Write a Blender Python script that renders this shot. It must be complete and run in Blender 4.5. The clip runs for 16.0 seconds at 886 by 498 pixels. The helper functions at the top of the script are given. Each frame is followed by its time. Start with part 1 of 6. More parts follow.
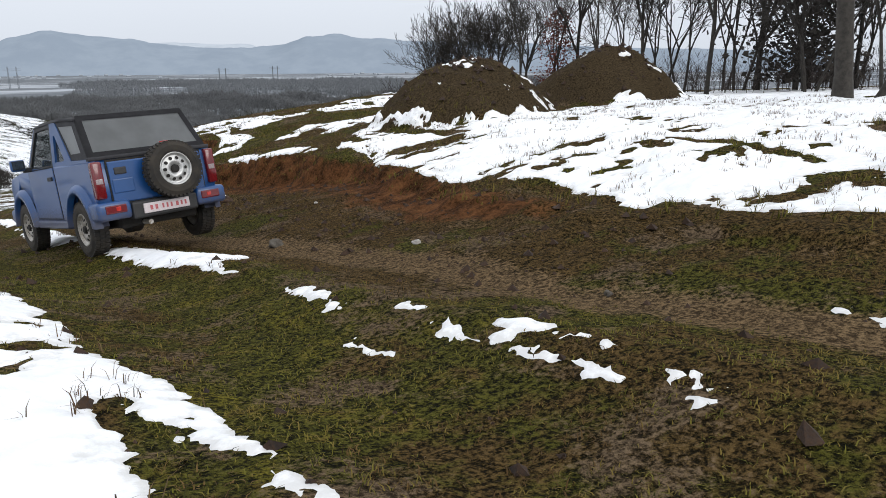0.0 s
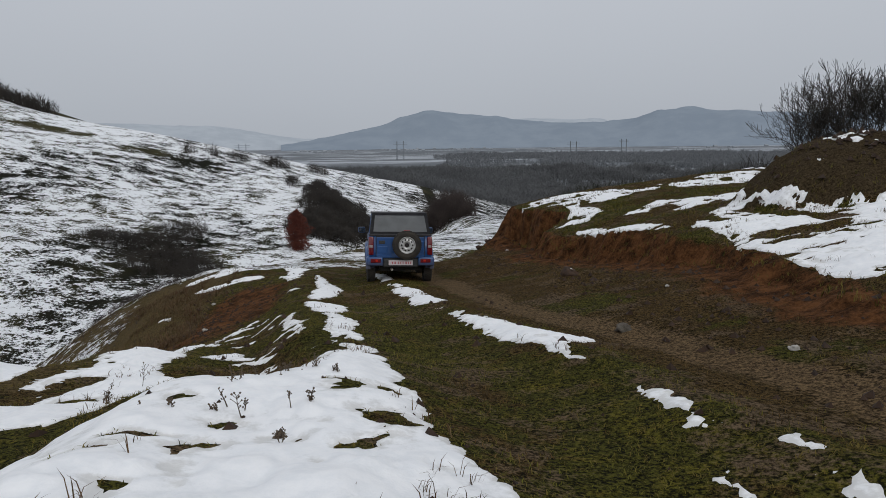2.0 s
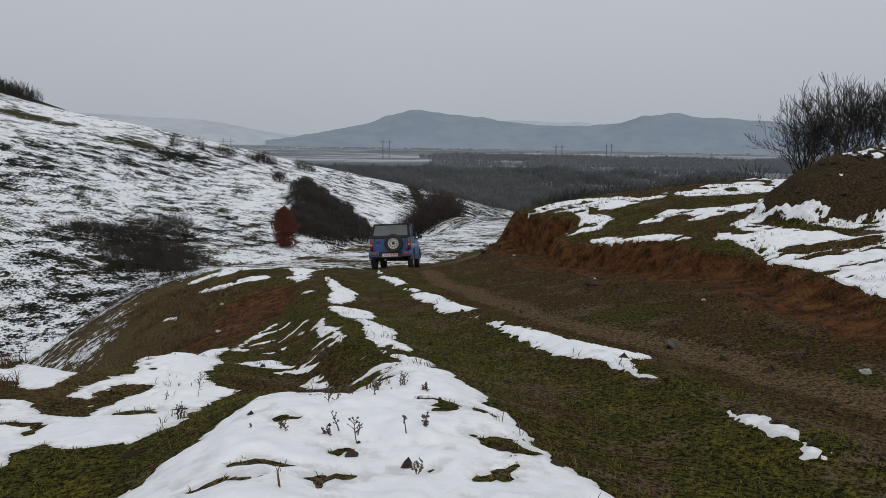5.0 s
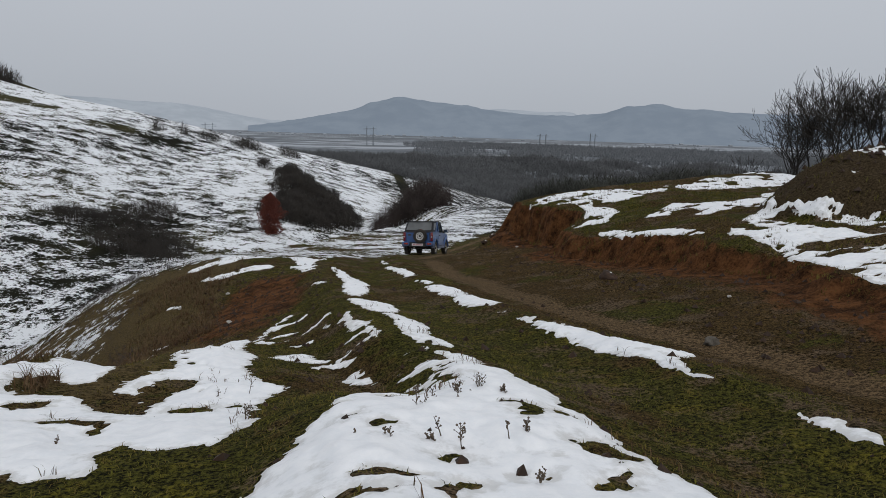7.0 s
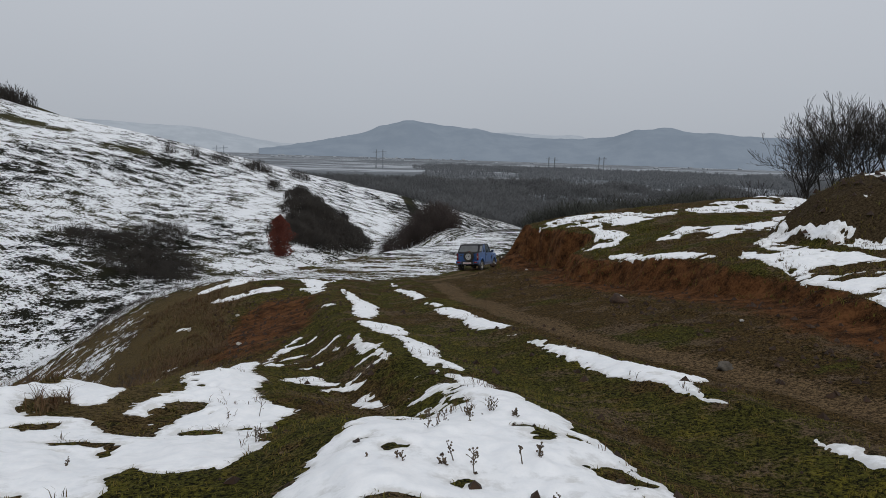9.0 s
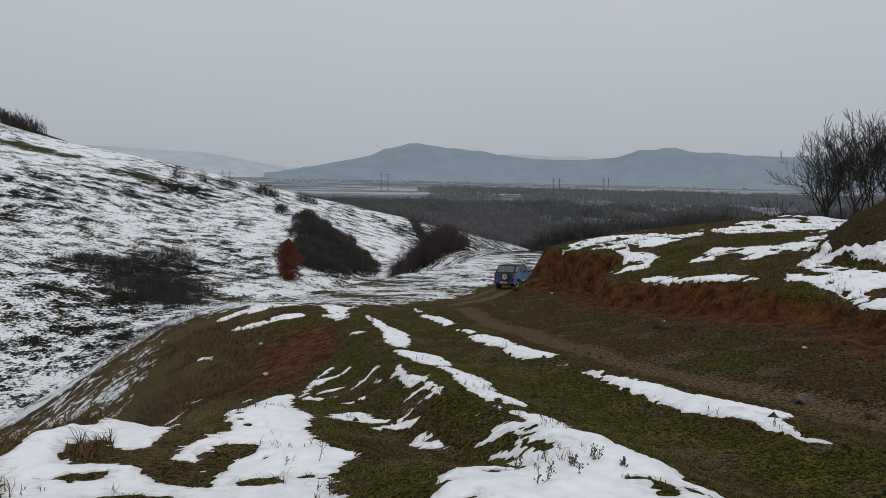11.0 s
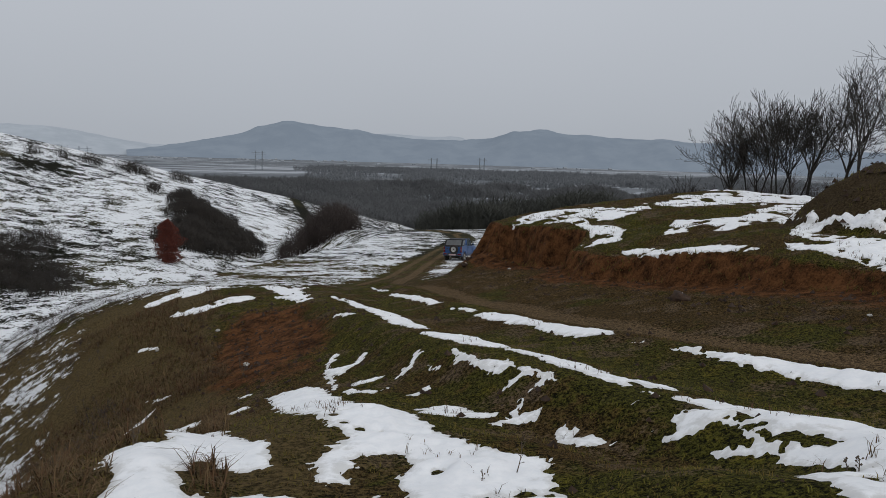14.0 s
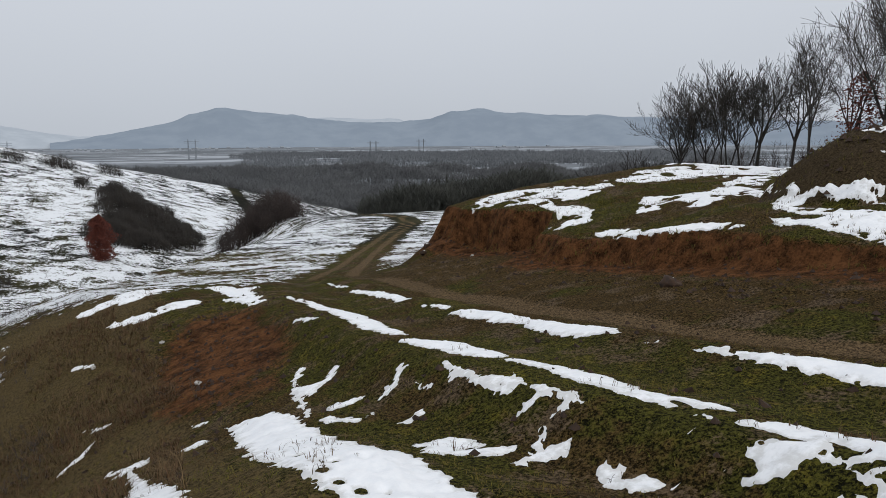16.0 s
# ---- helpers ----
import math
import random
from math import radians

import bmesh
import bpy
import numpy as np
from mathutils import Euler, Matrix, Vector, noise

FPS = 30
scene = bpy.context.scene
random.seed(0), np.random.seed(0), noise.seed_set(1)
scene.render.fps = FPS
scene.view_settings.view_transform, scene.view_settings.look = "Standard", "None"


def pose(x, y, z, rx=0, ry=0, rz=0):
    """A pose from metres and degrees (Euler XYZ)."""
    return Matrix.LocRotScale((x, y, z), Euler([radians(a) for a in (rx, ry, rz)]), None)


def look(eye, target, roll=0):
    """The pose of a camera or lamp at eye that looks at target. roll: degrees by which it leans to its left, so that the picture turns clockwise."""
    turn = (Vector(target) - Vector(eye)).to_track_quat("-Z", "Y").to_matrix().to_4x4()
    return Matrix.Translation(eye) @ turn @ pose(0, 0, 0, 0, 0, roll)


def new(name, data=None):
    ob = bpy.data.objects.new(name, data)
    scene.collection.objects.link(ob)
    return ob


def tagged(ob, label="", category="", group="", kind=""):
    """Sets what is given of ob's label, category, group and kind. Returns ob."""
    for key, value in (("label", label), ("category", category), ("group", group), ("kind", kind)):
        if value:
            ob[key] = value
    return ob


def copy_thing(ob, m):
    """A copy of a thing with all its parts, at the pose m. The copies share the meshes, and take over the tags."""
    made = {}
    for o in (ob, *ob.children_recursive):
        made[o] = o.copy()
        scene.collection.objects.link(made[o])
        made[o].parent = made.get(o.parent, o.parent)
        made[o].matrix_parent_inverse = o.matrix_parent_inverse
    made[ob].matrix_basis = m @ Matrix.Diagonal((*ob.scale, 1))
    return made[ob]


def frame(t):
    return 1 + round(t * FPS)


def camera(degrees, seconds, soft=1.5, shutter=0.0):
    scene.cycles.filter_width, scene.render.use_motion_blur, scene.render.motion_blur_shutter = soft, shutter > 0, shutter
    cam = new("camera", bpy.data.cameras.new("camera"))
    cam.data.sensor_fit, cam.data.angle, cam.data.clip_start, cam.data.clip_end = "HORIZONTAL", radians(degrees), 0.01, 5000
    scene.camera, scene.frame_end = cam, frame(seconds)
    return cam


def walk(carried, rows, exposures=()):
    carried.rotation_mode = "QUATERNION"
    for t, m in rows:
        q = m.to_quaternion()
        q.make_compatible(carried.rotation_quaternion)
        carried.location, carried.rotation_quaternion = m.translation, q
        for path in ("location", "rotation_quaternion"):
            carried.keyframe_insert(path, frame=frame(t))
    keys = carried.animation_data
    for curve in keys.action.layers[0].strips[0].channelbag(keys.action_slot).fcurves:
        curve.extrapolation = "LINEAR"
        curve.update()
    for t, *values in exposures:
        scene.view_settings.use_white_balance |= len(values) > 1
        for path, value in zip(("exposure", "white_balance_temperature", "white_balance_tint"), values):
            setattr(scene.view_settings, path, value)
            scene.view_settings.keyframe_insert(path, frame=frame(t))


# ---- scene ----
cam = camera(63.9, 16.0, soft=0.7)
PATH = [
    (0, (0.281, -2.041, 1.533), (1.327, -0.413, 1.028), -0.3),
    (0.5, (0.288, -1.716, 1.612), (0.945, 0.142, 1.276), -0.9),
    (1, (0.331, -1.468, 1.563), (0.683, 0.47, 1.214), -0.9),
    (1.5, (0.308, -1.485, 1.6), (0.576, 0.475, 1.307), -0.2),
    (2, (0.285, -1.505, 1.581), (0.479, 0.463, 1.277), -0.7),
    (2.5, (0.192, -1.537, 1.6), (0.36, 0.428, 1.265), 0.0),
    (3, (0.064, -1.579, 1.617), (0.143, 0.39, 1.276), 0.7),
    (3.5, (-0.057, -1.537, 1.657), (-0.056, 0.444, 1.384), -0.4),
    (4, (-0.116, -1.442, 1.642), (-0.021, 0.538, 1.376), 0.5),
    (6.5, (-1.168, -1.104, 1.758), (-0.866, 0.837, 1.382), 0.9),
    (7, (-1.2, -1.099, 1.747), (-0.911, 0.852, 1.411), 1.7),
    (7.5, (-1.226, -1.134, 1.743), (-0.958, 0.818, 1.401), 1.7),
    (8, (-1.222, -1.097, 1.757), (-0.956, 0.866, 1.482), 1.5),
    (8.5, (-1.252, -1.128, 1.763), (-0.982, 0.836, 1.5), 1.9),
    (9, (-1.224, -1.093, 1.747), (-0.96, 0.871, 1.473), 1.8),
    (9.5, (-1.273, -1.114, 1.778), (-1.047, 0.858, 1.536), 1.1),
    (12, (-2.47, 0.092, 1.569), (-2.165, 2.058, 1.358), 0.9),
    (12.5, (-2.941, 0.379, 1.449), (-2.49, 2.312, 1.205), -1.2),
    (13, (-3.307, 0.679, 1.487), (-2.726, 2.572, 1.204), -0.8),
    (13.5, (-3.67, 0.987, 1.484), (-3.176, 2.906, 1.219), -1.9),
    (14, (-3.984, 1.181, 1.383), (-3.401, 3.077, 1.122), 1.7),
    (14.5, (-3.941, 1.596, 1.358), (-3.279, 3.464, 1.087), -1.5),
    (15, (-3.971, 1.987, 1.413), (-3.176, 3.793, 1.089), 1.2),
    (15.5, (-4.031, 2.382, 1.439), (-3.333, 4.223, 1.084), -1.8),
    (16, (-4.046, 2.6, 1.397), (-3.315, 4.436, 1.087), -0.3),
]
walk(cam, [(t, look(eye, target, roll)) for t, eye, target, roll in PATH],
     exposures=((0, 0.68), (0.5, 0.43), (1, 0.05), (1.5, -0.1), (3.5, -0.13), (9, -0.1), (12, -0.16), (13, -0.2), (14, -0.16), (15, 0.0), (16, 0.2)))

# ---- world, sun, exposure ----
world = bpy.data.worlds.new("overcast_sky")
scene.world = world
world.use_nodes = True
wt = world.node_tree
wt.nodes.clear()
w_out = wt.nodes.new("ShaderNodeOutputWorld")
w_bg = wt.nodes.new("ShaderNodeBackground")
w_sky = wt.nodes.new("ShaderNodeTexSky")
w_sky.sky_type = "NISHITA"
w_sky.sun_disc = False
w_sky.sun_elevation, w_sky.sun_rotation = radians(28), radians(200)
w_sky.dust_density = 4.0
w_grey = wt.nodes.new("ShaderNodeHueSaturation")
w_grey.inputs["Saturation"].default_value = 0.1
w_mix = wt.nodes.new("ShaderNodeMix")
w_mix.data_type = "RGBA"
w_mix.inputs["Factor"].default_value = 0.93
w_co = wt.nodes.new("ShaderNodeTexCoord")
w_sep = wt.nodes.new("ShaderNodeSeparateXYZ")
w_ramp = wt.nodes.new("ShaderNodeValToRGB")
for e, (p, c) in zip((w_ramp.color_ramp.elements[0], w_ramp.color_ramp.elements[1]), ((0.0, (4.6, 4.95, 5.48, 1)), (1.0, (9.0, 9.2, 9.5, 1)))):
    e.position, e.color = p, c
mid = w_ramp.color_ramp.elements.new(0.25)
mid.color = (5.6, 5.95, 6.55, 1)
w_cloud = wt.nodes.new("ShaderNodeTexNoise")
w_cloud.inputs["Scale"].default_value = 1.6
w_cloud.inputs["Detail"].default_value = 3.0
w_cl = wt.nodes.new("ShaderNodeMapRange")
w_cl.inputs["To Min"].default_value, w_cl.inputs["To Max"].default_value = 0.93, 1.07
w_mul = wt.nodes.new("ShaderNodeVectorMath")
w_mul.operation = "SCALE"
wl = wt.links.new
wl(w_co.outputs["Generated"], w_sep.inputs[0])
wl(w_co.outputs["Generated"], w_cloud.inputs["Vector"])
wl(w_sep.outputs["Z"], w_ramp.inputs["Fac"])
wl(w_cloud.outputs["Fac"], w_cl.inputs["Value"])
wl(w_ramp.outputs["Color"], w_mul.inputs[0])
wl(w_cl.outputs["Result"], w_mul.inputs["Scale"])
wl(w_sky.outputs["Color"], w_grey.inputs["Color"])
wl(w_grey.outputs["Color"], w_mix.inputs["A"])
wl(w_mul.outputs["Vector"], w_mix.inputs["B"])
wl(w_mix.outputs["Result"], w_bg.inputs["Color"])
w_bg.inputs["Strength"].default_value = 0.1
wl(w_bg.outputs[0], w_out.inputs[0])

sun = new("sun", bpy.data.lights.new("sun", "SUN"))
sun.data.energy, sun.data.angle, sun.data.color = 0.6, radians(30), (1.0, 0.97, 0.93)
sun.matrix_world = look((30, -60, 40), (0, 0, 0))


# ---- materials ----
def material(name, rough=0.7, metal=0.0):
    m = bpy.data.materials.new(name)
    m.use_nodes = True
    b = m.node_tree.nodes["Principled BSDF"]
    b.inputs["Roughness"].default_value, b.inputs["Metallic"].default_value = rough, metal
    return m, m.node_tree, b


def node(nt, kind, **values):
    n = nt.nodes.new(kind)
    for k, val in values.items():
        n.inputs[k.replace("_", " ")].default_value = val
    return n


def noise_node(nt, scale, detail=4.0, rough=0.6, stretch=None, turn=0.0):
    """Noise in metres of the object's own space, stretched along an axis if asked."""
    co = nt.nodes.new("ShaderNodeTexCoord")
    n = node(nt, "ShaderNodeTexNoise", Scale=scale, Detail=detail, Roughness=rough)
    if stretch:
        mp = nt.nodes.new("ShaderNodeMapping")
        mp.inputs["Scale"].default_value = stretch
        mp.inputs["Rotation"].default_value = (0, 0, radians(turn))
        nt.links.new(co.outputs["Object"], mp.inputs["Vector"])
        nt.links.new(mp.outputs[0], n.inputs["Vector"])
    else:
        nt.links.new(co.outputs["Object"], n.inputs["Vector"])
    return n.outputs["Fac"]


def mixed(nt, fac, a, b):
    n = nt.nodes.new("ShaderNodeMix")
    n.data_type = "RGBA"
    for key, val in (("Factor", fac), ("A", a), ("B", b)):
        if isinstance(val, (tuple, float, int)):
            n.inputs[key].default_value = (*val, 1) if isinstance(val, tuple) else val
        else:
            nt.links.new(val, n.inputs[key])
    return n.outputs["Result"]


def math_node(nt, op, a, b=0.0, c=0.0):
    n = nt.nodes.new("ShaderNodeMath")
    n.operation = op
    for i, val in enumerate((a, b, c)):
        if isinstance(val, (float, int)):
            n.inputs[i].default_value = val
        else:
            nt.links.new(val, n.inputs[i])
    return n.outputs[0]


def span(nt, val, lo, hi, to0=0.0, to1=1.0):
    n = node(nt, "ShaderNodeMapRange", From_Min=lo, From_Max=hi, To_Min=to0, To_Max=to1)
    n.interpolation_type = "SMOOTHSTEP"
    nt.links.new(val, n.inputs["Value"])
    return n.outputs["Result"]


def attr(nt, name):
    n = nt.nodes.new("ShaderNodeAttribute")
    n.attribute_name = name
    return n.outputs["Fac"]


def bump(nt, b, height, strength=0.5, distance=0.02):
    n = node(nt, "ShaderNodeBump", Strength=strength, Distance=distance)
    nt.links.new(height, n.inputs["Height"])
    nt.links.new(n.outputs[0], b.inputs["Normal"])


def speckled(name, c1, c2, scale, rough=0.7, metal=0.0, relief=0.0, detail=5.0, random_tint=0.0, coat=0.0):
    """Two colours mixed by noise at two scales, with relief."""
    m, nt, b = material(name, rough, metal)
    n1, n2 = noise_node(nt, scale, detail), noise_node(nt, scale * 7.3, 3.0)
    f = math_node(nt, "MULTIPLY_ADD", n2, 0.4, math_node(nt, "MULTIPLY", n1, 0.6))
    col = mixed(nt, span(nt, f, 0.32, 0.68), c1, c2)
    if random_tint:
        info = nt.nodes.new("ShaderNodeObjectInfo")
        hs = node(nt, "ShaderNodeHueSaturation")
        nt.links.new(span(nt, info.outputs["Random"], 0, 1, 1 - random_tint, 1 + random_tint), hs.inputs["Value"])
        nt.links.new(col, hs.inputs["Color"])
        col = hs.outputs["Color"]
    nt.links.new(col, b.inputs["Base Color"])
    nt.links.new(span(nt, n2, 0.3, 0.7, max(0.02, rough - 0.1), min(1, rough + 0.1)), b.inputs["Roughness"])
    if coat:
        b.inputs["Coat Weight"].default_value = coat
    if relief:
        bump(nt, b, f, 0.6, relief)
    return m


def ground_material():
    m, nt, b = material("ground", 0.95)
    b.inputs["Specular IOR Level"].default_value = 0.05
    big, mid_n, fine = noise_node(nt, 0.55, 4), noise_node(nt, 3.2, 5, 0.65), noise_node(nt, 22, 4, 0.7)
    grit = noise_node(nt, 70, 2, 0.6)
    f = math_node(nt, "MULTIPLY_ADD", fine, 0.55, math_node(nt, "MULTIPLY", mid_n, 0.45))
    dots = noise_node(nt, 45, 3, 0.75)
    mott = math_node(nt, "MULTIPLY_ADD", dots, 0.5, math_node(nt, "MULTIPLY", fine, 0.5))
    sharp = span(nt, mott, 0.42, 0.60)
    moss = mixed(nt, sharp, (0.006, 0.006, 0.002), (0.098, 0.092, 0.018))
    lush = mixed(nt, sharp, (0.012, 0.012, 0.003), (0.175, 0.150, 0.022))
    moss = mixed(nt, span(nt, mid_n, 0.5, 0.64), moss, lush)
    straw = mixed(nt, sharp, (0.008, 0.006, 0.002), (0.125, 0.080, 0.030))
    bare = mixed(nt, sharp, (0.032, 0.022, 0.013), (0.175, 0.124, 0.076))
    patch = math_node(nt, "MULTIPLY_ADD", big, 0.55, math_node(nt, "MULTIPLY", mid_n, 0.5))
    turf = mixed(nt, span(nt, math_node(nt, "SUBTRACT", patch, math_node(nt, "MULTIPLY", attr(nt, "green"), 0.085)), 0.44, 0.53), moss, straw)
    thin = math_node(nt, "MULTIPLY_ADD", noise_node(nt, 1.3, 5, 0.6), 0.7, math_node(nt, "MULTIPLY", fine, 0.3))
    turf = mixed(nt, span(nt, thin, 0.525, 0.60), turf, bare)
    earth = mixed(nt, sharp, (0.038, 0.025, 0.013), (0.215, 0.146, 0.078))
    clay = mixed(nt, span(nt, math_node(nt, "MULTIPLY_ADD", mid_n, 0.6, math_node(nt, "MULTIPLY", fine, 0.4)), 0.35, 0.66), (0.016, 0.0075, 0.0033), (0.175, 0.076, 0.030))
    hay = mixed(nt, span(nt, fine, 0.3, 0.7), (0.028, 0.021, 0.009), (0.150, 0.108, 0.048))
    brown = mixed(nt, span(nt, fine, 0.3, 0.7), (0.018, 0.013, 0.007), (0.092, 0.066, 0.036))

    def edge(a, amount=0.55):
        """An attribute's border broken up by the noise."""
        v = math_node(nt, "MULTIPLY_ADD", math_node(nt, "SUBTRACT", f, 0.5), amount * 2, attr(nt, a))
        return span(nt, v, 0.35, 0.65)
    col = mixed(nt, edge("lane", 0.8), turf, earth)
    col = mixed(nt, edge("dry", 0.8), col, hay)
    col = mixed(nt, edge("heap", 0.4), col, brown)
    col = mixed(nt, edge("soil", 0.5), col, clay)
    # far ground: snow lying thin between tufts, in streaks along the slope
    streak = noise_node(nt, 0.3, 7, 0.74, (0.8, 0.95, 1.0), 12)
    tuft = noise_node(nt, 2.1, 5, 0.8)
    broad = noise_node(nt, 0.04, 4, 0.6, (1.0, 0.5, 1.0), 15)
    cov = math_node(nt, "MULTIPLY_ADD", streak, 0.85, math_node(nt, "MULTIPLY_ADD", tuft, 0.7, math_node(nt, "MULTIPLY", broad, 0.32)))
    cov = math_node(nt, "SUBTRACT", math_node(nt, "ADD", attr(nt, "cover"), cov), 0.935)
    white = span(nt, cov, 0.485, 0.515)
    fargrass = mixed(nt, span(nt, broad, 0.4, 0.6), (0.010, 0.010, 0.006), (0.046, 0.042, 0.018))
    col = mixed(nt, span(nt, attr(nt, "far"), 0.3, 0.7), col, fargrass)
    # the plain: fields in strips, with mist painted in as pale blue-grey
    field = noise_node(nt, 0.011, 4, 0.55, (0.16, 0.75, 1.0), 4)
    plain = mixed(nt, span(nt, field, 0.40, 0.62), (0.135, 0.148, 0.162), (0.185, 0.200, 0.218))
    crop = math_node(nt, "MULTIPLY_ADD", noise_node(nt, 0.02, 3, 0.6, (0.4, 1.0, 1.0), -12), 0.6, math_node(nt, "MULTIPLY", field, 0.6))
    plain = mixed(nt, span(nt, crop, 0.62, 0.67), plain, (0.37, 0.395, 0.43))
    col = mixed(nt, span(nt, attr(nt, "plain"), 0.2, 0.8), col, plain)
    col = mixed(nt, white, col, (0.80, 0.82, 0.85))
    nt.links.new(col, b.inputs["Base Color"])
    h = math_node(nt, "MULTIPLY_ADD", grit, 0.35, math_node(nt, "MULTIPLY_ADD", fine, 0.8, math_node(nt, "MULTIPLY", mid_n, 1.0)))
    bump(nt, b, h, 1.0, 0.07)
    return m


def snow_material():
    m, nt, b = material("snow", 0.6)
    n1, n2, n3 = noise_node(nt, 1.1, 5), noise_node(nt, 9, 5, 0.65), noise_node(nt, 60, 3, 0.7)
    col = mixed(nt, span(nt, n2, 0.35, 0.65), (0.80, 0.82, 0.85), (0.87, 0.88, 0.90))
    thin = math_node(nt, "MULTIPLY_ADD", math_node(nt, "SUBTRACT", n2, 0.5), 0.05, attr(nt, "depth"))
    col = mixed(nt, span(nt, thin, 0.004, 0.02, 0.35, 0.0), col, (0.34, 0.31, 0.25))
    nt.links.new(col, b.inputs["Base Color"])
    b.inputs["Subsurface Weight"].default_value = 0.0
    h = math_node(nt, "MULTIPLY_ADD", n3, 0.12, math_node(nt, "MULTIPLY_ADD", n2, 0.4, n1))
    bump(nt, b, h, 0.35, 0.06)
    return m


MAT_GROUND, MAT_SNOW = ground_material(), snow_material()

# ---- lie of the land ----
def vnoise(x, y, seed=0):
    """Smooth noise between -1 and 1 on a unit lattice."""
    xi, yi = np.floor(x).astype(np.int64), np.floor(y).astype(np.int64)
    fx, fy = x - xi, y - yi
    fx, fy = fx * fx * (3 - 2 * fx), fy * fy * (3 - 2 * fy)

    def lattice(i, j):
        h = (i * 374761393 + j * 668265263 + seed * 974634477) & 0xFFFFFFFF
        h = ((h ^ (h >> 13)) * 1274126177) & 0xFFFFFFFF
        return ((h ^ (h >> 16)) & 0xFFFF) / 32767.5 - 1
    a, b = lattice(xi, yi), lattice(xi + 1, yi)
    c, d = lattice(xi, yi + 1), lattice(xi + 1, yi + 1)
    return (a * (1 - fx) + b * fx) * (1 - fy) + (c * (1 - fx) + d * fx) * fy


def fbm(x, y, octaves=4, seed=0):
    total, amp = 0, 1.0
    for k in range(octaves):
        total = total + amp * vnoise(x * 2 ** k, y * 2 ** k, seed + k)
        amp *= 0.5
    return total / 1.6


def ramp(a, b, x):
    t = np.clip((x - a) / (b - a), 0, 1)
    return t * t * (3 - 2 * t)


def profile(x, pairs):
    """A smooth curve through pairs of (x, value)."""
    px, pv = np.array(pairs, float).T
    d = np.diff(pv) / np.diff(px)
    m = np.zeros_like(pv)
    both = d[:-1] * d[1:] > 0
    m[1:-1][both] = 2 * d[:-1][both] * d[1:][both] / (d[:-1] + d[1:])[both]
    x = np.clip(x, px[0], px[-1])
    i = np.clip(np.searchsorted(px, x) - 1, 0, len(px) - 2)
    h = px[i + 1] - px[i]
    t = (x - px[i]) / h
    return ((1 + 2 * t) * (1 - t) ** 2 * pv[i] + t * (1 - t) ** 2 * h * m[i]
            + t * t * (3 - 2 * t) * pv[i + 1] + t * t * (t - 1) * h * m[i + 1])


TRACK_X = [(-40, 8), (-10, 4.2), (-2, 3.2), (2.7, 2.57), (5.1, 2.36), (9.1, 1.52), (13.9, 1.01), (17, 0.74), (21, 0.6), (25, 1.0), (30, 2.3), (46, 7.3), (70, 17), (95, 27.5), (112, 31), (130, 28), (170, 20), (6000, 20)]
TRACK_Z = [(-5000, 4), (-40, 3.5), (-10, 1.25), (-2, 0.38), (2.7, -0.23), (5.1, -0.56), (9.1, -1.04), (13.9, -1.72), (17, -2.06), (21, -2.48), (30, -3.95), (46, -6.35), (70, -8.3), (105, -10.6), (130, -12.6), (180, -21), (260, -36), (340, -44), (420, -46), (6000, -46)]
BANK_X = [(-40, 9), (-4, 6.6), (2, 6.2), (6, 6.1), (10, 6.6), (13.7, 6.45), (15.5, 5.9), (17, 5.55), (19.1, 5.4), (20.2, 6.4), (21, 6.4), (22.5, 6.15), (24.8, 5.9), (27.2, 5.95), (28.3, 7.5), (30, 11), (34, 20), (60, 40)]
LEFT_FALL = [(-3000, -60), (-150, -40), (-70, -24), (-40, -17), (-20, -9.2), (-10, -3.9), (-6.3, -1.45), (-4.6, -0.68), (-3.3, -0.28), (-2.2, 0.0), (-1.1, -0.06), (0, 0)]
SHOULDER = [(-5000, 0), (17, 0), (20, 0.8), (27, 5), (36, 9), (60, 11), (110, 9), (180, 6), (6000, 6)]
CREST_Z = [(-3000, 60), (-400, 75), (-200, 48), (-143, 28), (-100, 11.5), (-54, 1.8), (-17, -7.2), (14, -14.3), (48, -23), (100, -36), (160, -46), (6000, -46)]
CREST_Y = [(-3000, 150), (-200, 205), (-143, 229), (-54, 239), (14, 262), (48, 277), (160, 330), (6000, 330)]
CREST_G = [(-3000, 0.3), (-143, 0.2), (-100, 0.15), (-40, 0.118), (-13, 0.085), (20, 0.09), (6000, 0.09)]


HEAPS = ((11.1, 13.8, 2.6, 1.45), (16.6, 14.1, 2.6, 1.72))


def smax(a, b, k):
    return k * np.logaddexp(a / k, b / k)


def bank_edge(y):
    wob = 0.22 * vnoise(y * 0.9, y * 0 + 3.3, 5) + 0.1 * vnoise(y * 2.7, y * 0 + 1.3, 6)
    return profile(y, BANK_X) + wob


